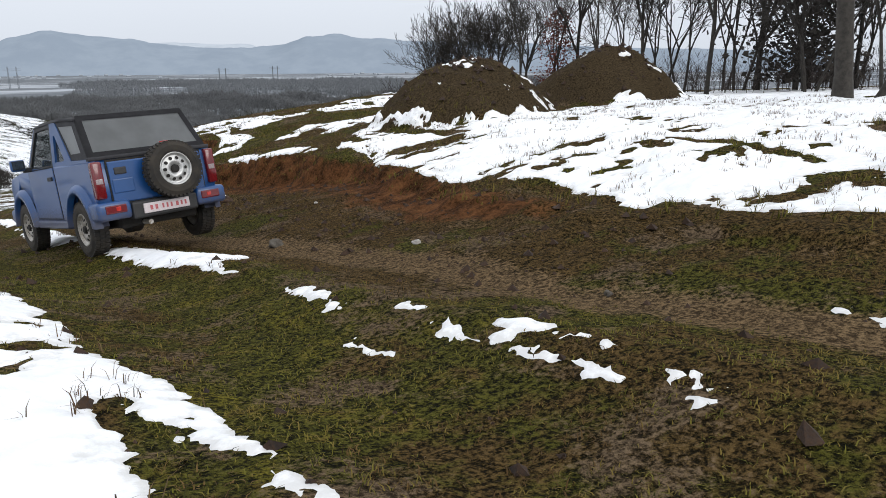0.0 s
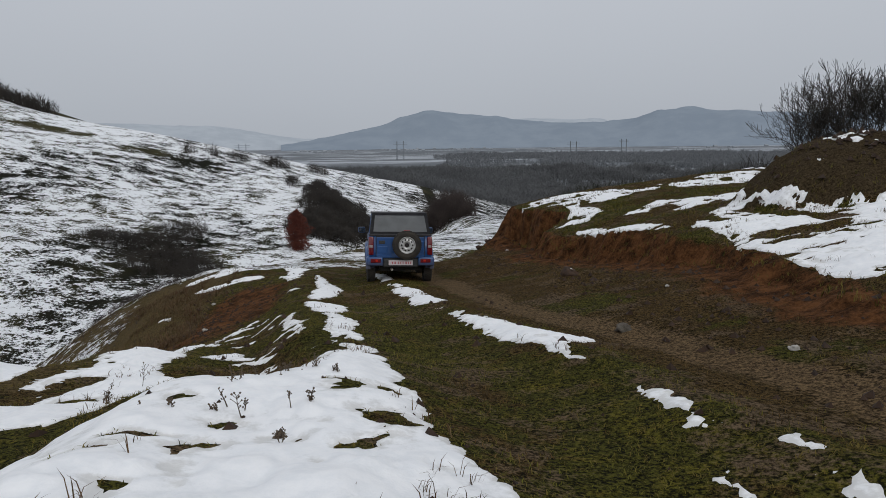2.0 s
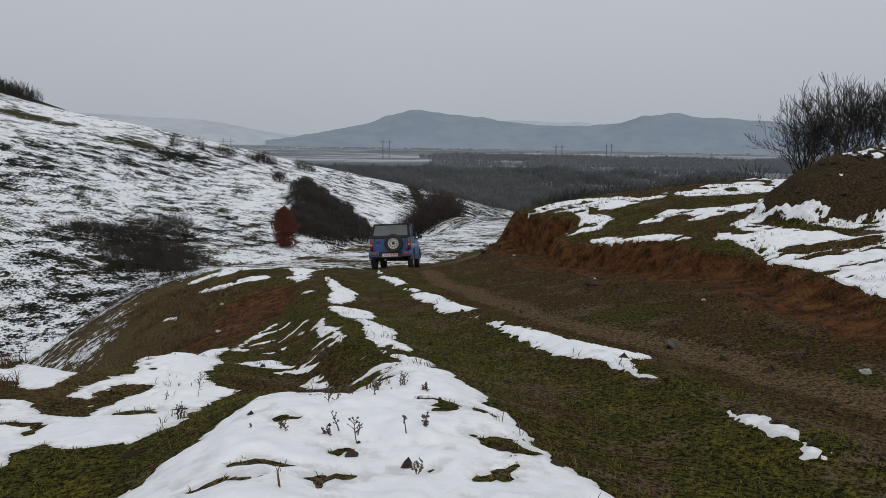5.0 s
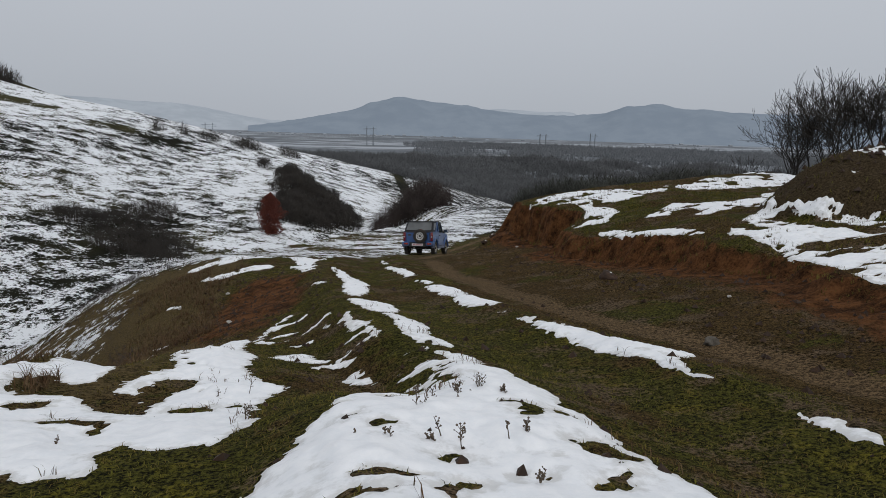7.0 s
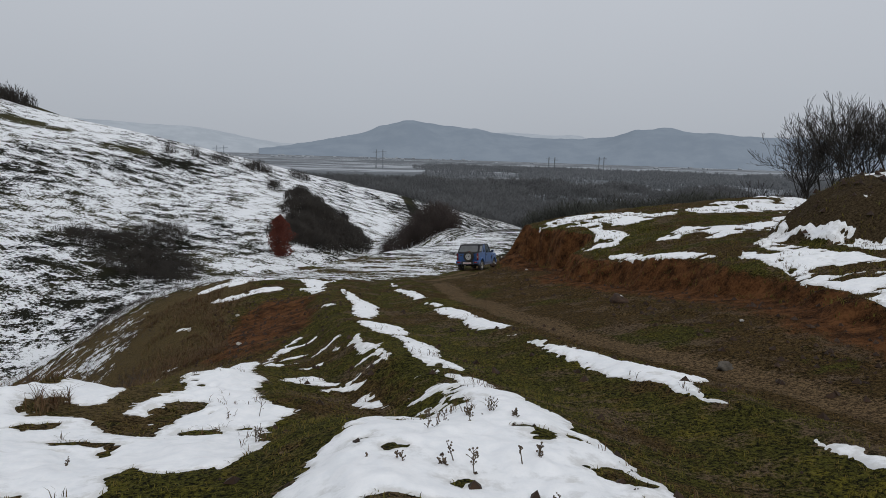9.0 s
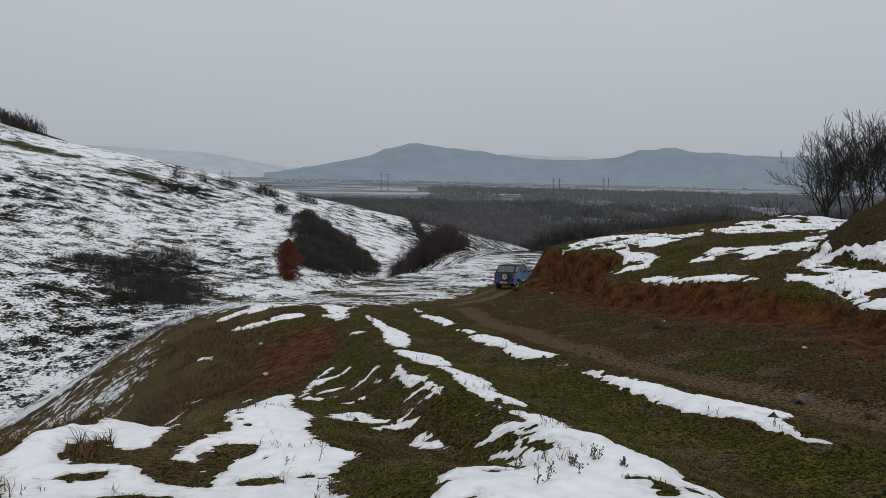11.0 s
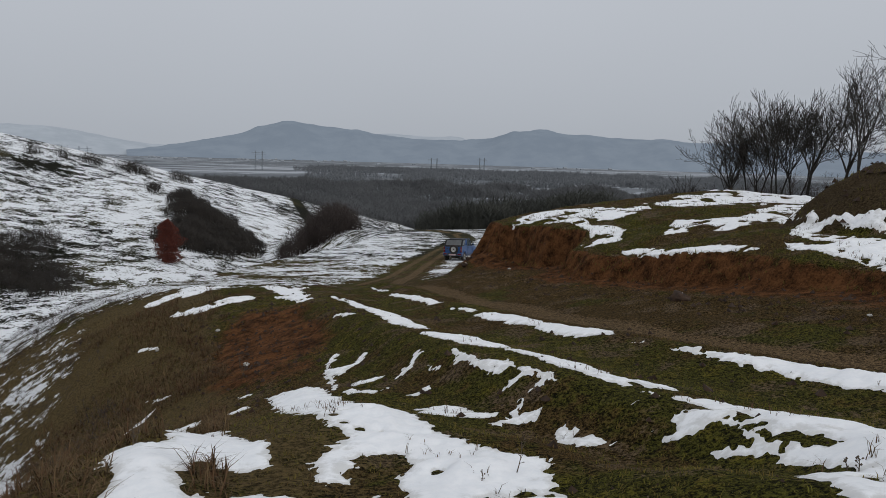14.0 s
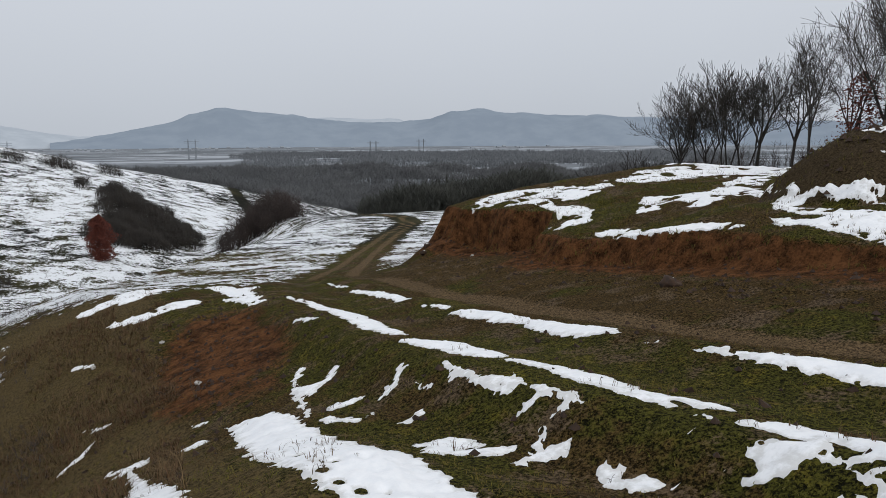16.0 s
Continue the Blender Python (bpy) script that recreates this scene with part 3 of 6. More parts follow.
# ---- ground ----
def spread(lo, hi, step, far_lo, far_hi, grow_lo, grow_hi):
    """Lines at an even step between lo and hi, then ever wider apart."""
    mid_l = list(np.arange(lo, hi, step))
    for start, end, grow, sign in ((lo, far_lo, grow_lo, -1), (mid_l[-1], far_hi, grow_hi, 1)):
        p, d, out = start, step, []
        while abs(p) < abs(end) or p * sign < 0:
            d *= grow
            p += sign * d
            out.append(p)
        mid_l = out[::-1] + mid_l if sign < 0 else mid_l + out
    return np.array(mid_l)


def sheet_mesh(name, xs, ys, z, keep=None, attrs=()):
    nx, ny = len(xs), len(ys)
    gx, gy = np.meshgrid(xs, ys)
    co = np.stack([gx, gy, z], -1).reshape(-1, 3)
    i = np.arange(nx * ny).reshape(ny, nx)
    quads = np.stack([i[:-1, :-1], i[:-1, 1:], i[1:, 1:], i[1:, :-1]], -1).reshape(-1, 4)
    if keep is not None:
        quads = quads[keep.ravel()[quads].any(1)]
        used = np.unique(quads)
        remap = np.full(nx * ny, -1)
        remap[used] = np.arange(len(used))
        quads, co = remap[quads], co[used]
        attrs = [(n, a.reshape(-1)[used]) for n, a in attrs]
    me = bpy.data.meshes.new(name)
    me.vertices.add(len(co))
    me.vertices.foreach_set("co", co.ravel().astype(np.float32))
    me.loops.add(quads.size)
    me.loops.foreach_set("vertex_index", quads.ravel().astype(np.int32))
    me.polygons.add(len(quads))
    me.polygons.foreach_set("loop_start", (np.arange(len(quads)) * 4).astype(np.int32))
    me.polygons.foreach_set("use_smooth", np.ones(len(quads), bool))
    me.update(calc_edges=True)
    for n, a in attrs:
        me.attributes.new(n, "FLOAT", "POINT").data.foreach_set("value", np.ascontiguousarray(a.ravel(), np.float32))
    return me


def ground_attributes(x, y, z):
    v = x - profile(y, TRACK_X)
    xe = bank_edge(y)
    inn = x - xe
    wander = 0.18 * vnoise(y * 0.6, y * 0 + 2.2, 61)
    lane = 0.80 * np.exp(-((v - 1.15 + wander) / 0.40) ** 2) + 0.36 * np.exp(-((v - 2.5 + wander) / 0.3) ** 2) + 0.30 * np.exp(-((v + 1.0) / 0.3) ** 2)
    lane = lane * ramp(26, 20, y) + ramp(22, 30, y) * 0.95 * (np.exp(-((v - 0.7) / 0.34) ** 2) + np.exp(-((v + 0.7) / 0.34) ** 2))
    lane = lane * ramp(140, 118, y)
    green = 1.5 * fbm(x * 0.9, y * 0.7, 3, 211) + np.exp(-((v + 0.9) / 1.3) ** 2) + 0.5 * ramp(-1.6, -2.6, v) + 0.5 * np.exp(-((v + 4.5) / 1.6) ** 2) + 0.4 * ramp(0, 0.5, inn) - 0.8 * ramp(2.0, 3.2, v) * ramp(0.2, -0.4, inn)
    # clay halved on the near face: darker turf colour stands for overhang shade
    face = ramp(-1.25, -0.75, inn) * ramp(0.12, -0.1, inn) * ramp(1.5, 7, y) * ramp(30, 27, y) * (0.5 + 0.5 * ramp(13, 19, y))
    rubble = 0.5 * ramp(-2.6, -1.0, inn) * ramp(0.0, -0.5, inn) * ramp(0, 8, y) * ramp(30, 27, y)
    scar = 1.15 * np.exp(-((x + 3.2) / 1.35) ** 2 - ((y - 16.2) / 3.5) ** 2) + 0.35 * fbm(x * 1.3, y * 1.3, 3, 65) * np.exp(-((x + 3.6) / 2.2) ** 2 - ((y - 15.5) / 5) ** 2)
    soil = np.clip(face + rubble + scar, 0, 1)
    dry = 0.9 * ramp(-4.4, -6.2, v) * ramp(4, 9, y) * ramp(30, 22, y) * ramp(-16, -9, v) + 0.3 * ramp(-3.4, -4.6, v) * ramp(2, 6, y) * ramp(26, 22, y)
    heap = np.zeros_like(x)
    for hx, hy, hr in [(h[0], h[1], h[2] - 0.1) for h in HEAPS]:
        heap = np.maximum(heap, ramp(hr + 0.2, hr - 0.2, np.hypot(x - hx, y - hy)))
    dist = np.hypot(x, y)
    # thin far snow: hill, field below the bank, ravine
    field = ramp(22, 27, y) * (0.525 - 0.035 * ramp(70, 110, y) - 0.75 * np.exp(-(v / 1.15) ** 2)) - 0.1 * ramp(0, 5, v) * ramp(32, 24, y)
    slope = (0.452 + 0.068 * ramp(35, 60, y)) * ramp(-6, -9, v)
    slope = slope - 0.035 * ramp(34, 26, y) * ramp(-15, -10, v)
    cover = np.maximum(field, slope)
    hill = ramp(60, 95, y) * ramp(-8, -16, v)
    cover = np.where(hill > 0.5, 0.508 + 0.025 * ramp(150, 225, y), cover)
    ravine = np.exp(-((x + 35) / 11) ** 2 - ((y - 117) / 15) ** 2)
    cover = cover - 0.09 * ravine
    road_up = np.exp(-((y - (209 - 0.22 * (x + 75))) / 2.4) ** 2) * ramp(-130, -110, x) * ramp(-28, -40, x)
    cover = cover - 0.3 * road_up * (0.75 + 0.5 * vnoise(x / 9, y / 5, 63))
    cover = cover * ramp(11, 20, np.maximum(y, 2.2 * np.maximum(-v, 0)))
    cover = cover * ramp(340, 280, y)
    cover = np.where(((inn > 0) & (y < 34)) | ((inn > -2.2) & (y < 30)), 0, cover)
    far = ramp(45, 80, dist) * (1 - np.clip(1.3 * lane, 0, 1))
    # where the plain's mist-tinted colours take over, by distance
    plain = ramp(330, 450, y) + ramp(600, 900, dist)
    return [("lane", lane), ("soil", soil), ("dry", dry), ("heap", heap), ("cover", cover), ("far", far), ("green", green), ("plain", np.clip(plain, 0, 1))]


XS = spread(-8.5, 10.5, 0.085, -4800, 4800, 1.042, 1.042)
YS = spread(-3.5, 27.5, 0.085, -600, 4900, 1.12, 1.042)
GX, GY = np.meshgrid(XS, YS)
GZ = land(GX, GY)
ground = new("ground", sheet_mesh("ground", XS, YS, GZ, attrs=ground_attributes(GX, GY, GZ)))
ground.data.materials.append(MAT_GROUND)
tagged(ground, "mossy winter grass and red earth, falling to a ravine and plain", "ground", kind="structure")

SX, SY = spread(-5.8, 7.5, 0.036, -9.5, 33, 1.04, 1.022), spread(-1.5, 14, 0.04, -5, 33, 1.04, 1.025)
QX, QY = np.meshgrid(SX, SY)
QS = snow_depth(QX, QY)
lump = 0.5 + 0.5 * fbm(QX * 1.2, QY * 1.2, 3, 111)
pit = ramp(0.55, 0.8, vnoise(QX * 3.3, QY * 3.3, 115)) * 0.022 + 0.01 * ramp(0.2, 0.7, vnoise(QX * 8, QY * 8, 117))
QD = np.where(QS > 0, (0.035 + 0.05 * ramp(0.15, 0.5, QS)) * (1 - np.exp(-np.maximum(QS, 0) / 0.09)) * (0.55 + 0.6 * lump) - pit * ramp(0.05, 0.25, QS), np.maximum(QS, -0.4) * 0.6)
for px, py in PAWS:  # footprints
    QD = QD - 0.07 * np.exp(-((QX - px) ** 2 + ((QY - py) * 0.8) ** 2) / 0.045 ** 2) * (QS > 0.06)
QZ = land(QX, QY) + QD
snow = new("snow", sheet_mesh("snow", SX, SY, QZ, keep=QS > -0.07, attrs=[("depth", QD)]))
snow.data.materials.append(MAT_SNOW)
tagged(snow, "patchy melting snow lying on the grass", "snow", kind="stuff")


# ---- distance: mountains beyond the plain ----
def ridge(name, az0, az1, dist, heights, colour1, colour2, seed):
    """A far wooded range between two compass angles; heights by angle in degrees."""
    az = np.radians(np.linspace(az0, az1, 260))
    rows_n = 14
    verts, faces = [], []
    h = profile(np.degrees(az), heights) + 5.0 * fbm(np.degrees(az) * 1.7, az * 0, 3, seed)
    for j in range(rows_n):
        f = j / (rows_n - 1)
        d = dist + 700 * f
        for a, hh in zip(az, h):
            spur = 1 + 0.10 * math.sin(a * 61 + seed) * (1 - f) * f * 4
            verts.append((d * math.sin(a), d * math.cos(a), -48 + max(hh, 0.5) * math.sin(f * math.pi / 2) * spur))
    n = len(az)
    for j in range(rows_n - 1):
        for k in range(n - 1):
            faces.append((j * n + k, j * n + k + 1, (j + 1) * n + k + 1, (j + 1) * n + k))
    me = bpy.data.meshes.new(name)
    me.from_pydata(verts, [], faces)
    for p in me.polygons:
        p.use_smooth = True
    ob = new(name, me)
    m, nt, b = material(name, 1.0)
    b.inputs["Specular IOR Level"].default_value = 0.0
    # haze is painted in: pale blue-grey base colour plus a faint glow
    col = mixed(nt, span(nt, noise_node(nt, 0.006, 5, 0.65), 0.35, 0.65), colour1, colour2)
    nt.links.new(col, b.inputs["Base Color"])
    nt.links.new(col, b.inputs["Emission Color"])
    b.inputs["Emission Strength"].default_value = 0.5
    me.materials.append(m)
    return tagged(ob, "wooded mountains, winter mist painted in as pale blue colour", "mountains", kind="structure")


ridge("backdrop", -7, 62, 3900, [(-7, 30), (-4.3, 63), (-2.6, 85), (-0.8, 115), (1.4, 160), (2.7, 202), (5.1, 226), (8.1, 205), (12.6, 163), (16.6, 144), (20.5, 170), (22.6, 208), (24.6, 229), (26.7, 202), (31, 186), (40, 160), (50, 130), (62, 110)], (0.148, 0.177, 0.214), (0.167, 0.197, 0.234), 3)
# the farther range carries more haze in its colour
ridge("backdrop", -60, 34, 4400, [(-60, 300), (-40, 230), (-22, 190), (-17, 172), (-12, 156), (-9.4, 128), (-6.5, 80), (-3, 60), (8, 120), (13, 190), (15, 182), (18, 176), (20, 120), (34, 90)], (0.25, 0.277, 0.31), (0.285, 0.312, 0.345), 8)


# ---- building blocks ----
def link_mesh(name, verts, faces, mat, smooth=False):
    me = bpy.data.meshes.new(name)
    me.from_pydata(verts, [], faces)
    me.materials.append(mat)
    if smooth:
        me.polygons.foreach_set("use_smooth", np.ones(len(me.polygons), bool))
    return me


def part(name, bm, mat, parent, label="", smooth=False):
    """One mesh object under a thing or under a part."""
    me = bpy.data.meshes.new(name)
    bmesh.ops.recalc_face_normals(bm, faces=bm.faces)
    bm.to_mesh(me)
    bm.free()
    me.materials.append(mat)
    if smooth:
        me.polygons.foreach_set("use_smooth", np.ones(len(me.polygons), bool))
    ob = new(name, me)
    ob.parent = parent
    return tagged(ob, label)


def slab(pts, x0, x1, bev=0.0, seg=2):
    """A side outline of (y, z) drawn out from x0 to x1, its rims rounded."""
    bm = bmesh.new()
    a = [bm.verts.new((x0, y, z)) for y, z in pts]
    b = [bm.verts.new((x1, y, z)) for y, z in pts]
    fa, fb = bm.faces.new(a), bm.faces.new(b[::-1])
    n = len(pts)
    for i in range(n):
        bm.faces.new((a[i], b[i], b[(i + 1) % n], a[(i + 1) % n]))
    if bev:
        rim = [e for e in bm.edges if len({e.verts[0].co.x, e.verts[1].co.x}) == 1]
        bmesh.ops.bevel(bm, geom=rim, offset=bev, segments=seg, profile=0.6, affect="EDGES", clamp_overlap=True)
    return bm


def block(x0, x1, y0, y1, z0, z1, bev=0.02, seg=2):
    bm = bmesh.new()
    bmesh.ops.create_cube(bm, size=1)
    for v in bm.verts:
        v.co = ((x0 + x1) / 2 + v.co.x * (x1 - x0), (y0 + y1) / 2 + v.co.y * (y1 - y0), (z0 + z1) / 2 + v.co.z * (z1 - z0))
    if bev:
        bmesh.ops.bevel(bm, geom=list(bm.edges), offset=bev, segments=seg, profile=0.5, affect="EDGES", clamp_overlap=True)
    return bm


def joined(*bms):
    out = bmesh.new()
    for b in bms:
        me = bpy.data.meshes.new("tmp")
        b.to_mesh(me)
        b.free()
        out.from_mesh(me)
        bpy.data.meshes.remove(me)
    return out


def lathe(rings, n=28):
    """Rings of (x, radius) turned round the x axis."""
    bm = bmesh.new()
    loops = [[bm.verts.new((x, r * math.cos(2 * math.pi * k / n), r * math.sin(2 * math.pi * k / n))) for k in range(n)] for x, r in rings]
    for p, q in zip(loops, loops[1:]):
        for k in range(n):
            bm.faces.new((p[k], p[(k + 1) % n], q[(k + 1) % n], q[k]))
    return bm


def frame_of(outer, inner, x0, x1):
    """A flat frame in a side view: the outline outer with the hole inner, of equal point counts."""
    bm = bmesh.new()
    vo = [[bm.verts.new((x, y, z)) for y, z in outer] for x in (x0, x1)]
    vi = [[bm.verts.new((x, y, z)) for y, z in inner] for x in (x0, x1)]
    n = len(outer)
    for i in range(n):
        j = (i + 1) % n
        bm.faces.new((vo[0][i], vo[0][j], vi[0][j], vi[0][i]))
        bm.faces.new((vo[1][j], vo[1][i], vi[1][i], vi[1][j]))
        bm.faces.new((vo[0][j], vo[0][i], vo[1][i], vo[1][j]))
        bm.faces.new((vi[0][i], vi[0][j], vi[1][j], vi[1][i]))
    return bm


def tumble(bm, z0=0.98, rate=0.16):
    """Leans the upper body inward."""
    for v in bm.verts:
        if v.co.z > z0:
            v.co.x *= 1 - rate * (v.co.z - z0)
    return bm


def mirrored(bm):
    for v in bm.verts:
        v.co.x *= -1
    return bm


# ---- the car ----
def glass_material(name, tint, rough=0.03, alpha=0.5):
    m, nt, b = material(name, rough)
    n = noise_node(nt, 3.0, 3)
    nt.links.new(mixed(nt, span(nt, n, 0.3, 0.7), tint, tuple(min(1, c * 1.25) for c in tint)), b.inputs["Base Color"])
    b.inputs["Alpha"].default_value = alpha
    b.inputs["Specular IOR Level"].default_value = 0.6
    return m


def lamp_material(name, colour, glow=0.0):
    m, nt, b = material(name, 0.18)
    n = noise_node(nt, 60, 2)
    nt.links.new(mixed(nt, span(nt, n, 0.35, 0.65), tuple(c * 0.75 for c in colour), colour), b.inputs["Base Color"])
    b.inputs["Coat Weight"].default_value = 0.5
    if glow:
        b.inputs["Emission Color"].default_value = (*colour, 1)
        b.inputs["Emission Strength"].default_value = glow
    return m


def paint_material():
    m, nt, b = material("blue_paint", 0.34)
    n1, n2 = noise_node(nt, 2.2, 4), noise_node(nt, 35, 4, 0.7)
    blue = mixed(nt, span(nt, n1, 0.3, 0.7), (0.007, 0.056, 0.190), (0.010, 0.066, 0.215))
    geo = nt.nodes.new("ShaderNodeTexCoord")
    sep = nt.nodes.new("ShaderNodeSeparateXYZ")
    nt.links.new(geo.outputs["Object"], sep.inputs[0])
    low = math_node(nt, "MULTIPLY_ADD", math_node(nt, "SUBTRACT", n2, 0.5), 0.5, sep.outputs["Z"])
    mud = span(nt, low, 0.66, 0.36, 0.0, 0.6)
    nt.links.new(mixed(nt, mud, blue, (0.10, 0.075, 0.05)), b.inputs["Base Color"])
    nt.links.new(math_node(nt, "MULTIPLY_ADD", mud, 0.5, 0.32), b.inputs["Roughness"])
    b.inputs["Coat Weight"].default_value = 0.25
    return m


PAINT = paint_material()
BLACK = speckled("black_plastic", (0.014, 0.014, 0.015), (0.03, 0.03, 0.031), 8, 0.6)
CANVAS = speckled("black_canvas", (0.018, 0.018, 0.021), (0.04, 0.04, 0.045), 6, 0.85, relief=0.004)
RUBBER = speckled("muddy_rubber", (0.012, 0.012, 0.012), (0.045, 0.037, 0.028), 7, 0.9, relief=0.004)
STEEL = speckled("steel_rim", (0.36, 0.36, 0.35), (0.62, 0.62, 0.61), 9, 0.38, 0.55)
DIRTY_STEEL = speckled("dirty_steel_rim", (0.20, 0.17, 0.13), (0.46, 0.44, 0.41), 6, 0.5, 0.35)
UNDER = speckled("underbody", (0.010, 0.010, 0.010), (0.028, 0.024, 0.02), 5, 0.9)
CLEAR = glass_material("side_glass", (0.04, 0.05, 0.055), 0.04, 0.62)
VINYL = glass_material("vinyl_window", (0.19, 0.20, 0.205), 0.3, 0.8)
RED_LENS = lamp_material("red_lens", (0.15, 0.006, 0.010))
RED_LIT = lamp_material("lit_red_lens", (0.5, 0.02, 0.012), 0.05)
WHITE_LENS = lamp_material("white_lens", (0.34, 0.27, 0.27))
PLATE = speckled("plate_white", (0.52, 0.45, 0.46), (0.64, 0.58, 0.59), 30, 0.45)
PLATE_RED = speckled("plate_red", (0.36, 0.06, 0.07), (0.48, 0.12, 0.13), 30, 0.5)
SEAT = speckled("seat_cloth", (0.03, 0.03, 0.032), (0.06, 0.06, 0.06), 12, 0.95)

R_AXLE, F_AXLE, WHEEL_R = -1.08, 1.17, 0.335


def wheel(parent, name, x, y, z, side, rim_mat, n_holes=10):
    """Tyre with tread blocks and a pressed-steel rim with round holes; axis along x."""
    hub = new(name)
    hub.parent = parent
    hub.location = (x, y, z)
    w = 0.1
    tyre = lathe([(-w * 0.85, 0.19), (-w, 0.22), (-w * 1.02, 0.275), (-w * 0.82, 0.318), (-w * 0.6, 0.326), (w * 0.6, 0.326), (w * 0.82, 0.318), (w * 1.02, 0.275), (w, 0.22), (w * 0.85, 0.19)], 40)
    lugs = bmesh.new()
    for k in range(40):
        for j, (xa, xb) in enumerate(((-0.085, -0.035), (-0.028, 0.028), (0.035, 0.085))):
            a = 2 * math.pi * (k + 0.5 * (j % 2)) / 40
            rot = Matrix.Rotation(a, 4, "X")
            vs = [lugs.verts.new(rot @ Vector((px, py, pz))) for px in (xa, xb) for py in (-0.017, 0.017) for pz in (0.31, 0.336)]
            for f in ((1, 3, 7, 5), (0, 1, 5, 4), (2, 6, 7, 3), (0, 2, 3, 1), (4, 5, 7, 6)):
                lugs.faces.new([vs[i] for i in f])
    part("tyre", joined(tyre, lugs), RUBBER, hub, "black knobbly tyre caked with mud")
    s = side
    rim = lathe([(s * -0.07, 0.192), (s * 0.088, 0.196), (s * 0.092, 0.185), (s * 0.07, 0.176), (s * 0.05, 0.165), (s * 0.055, 0.15), (s * 0.072, 0.10), (s * 0.072, 0.075), (s * 0.05, 0.055), (s * 0.05, 0.0)], 36)
    part("rim", rim, rim_mat, hub, "pressed steel rim with round holes", True)
    for k in range(n_holes):
        a = 2 * math.pi * k / n_holes
        hole = bmesh.new()
        c = Vector((s * 0.0675, 0.128 * math.cos(a), 0.128 * math.sin(a)))
        ring = []
        for q in range(10):
            b = 2 * math.pi * q / 10
            ring.append(hole.verts.new(c + Vector((-s * 0.012 * math.cos(b) + s * 0.004, 0.021 * (math.cos(b) * math.cos(a) - math.sin(b) * math.sin(a)), 0.021 * (math.cos(b) * math.sin(a) + math.sin(b) * math.cos(a))))))
        hole.faces.new(ring)
        part("vent_hole", hole, UNDER, hub)
    cap = lathe([(s * 0.045, 0.05), (s * 0.085, 0.045), (s * 0.092, 0.03), (s * 0.092, 0.0)], 16)
    part("hub_cap", cap, UNDER, hub, "dark hub cap")
    return hub


def arch(cy, r, a0, a1, n=12):
    return [(cy + r * math.cos(radians(a)), 0.335 + r * math.sin(radians(a))) for a in np.linspace(a0, a1, n)]


def raise_waist(parts):
    """High flanks and a low roof: stretches the body up to the waist and presses the top down."""
    seen = set()
    for ob in parts:
        if ob.data.name in seen or ob.name.startswith("exhaust"):
            continue
        seen.add(ob.data.name)
        for v in ob.data.vertices:
            if v.co.z > 1.05:
                v.co.z = 1.165 + (v.co.z - 1.05) * 0.86
            elif v.co.z > 0.6:
                v.co.z = 0.6 + (v.co.z - 0.6) * 1.2556


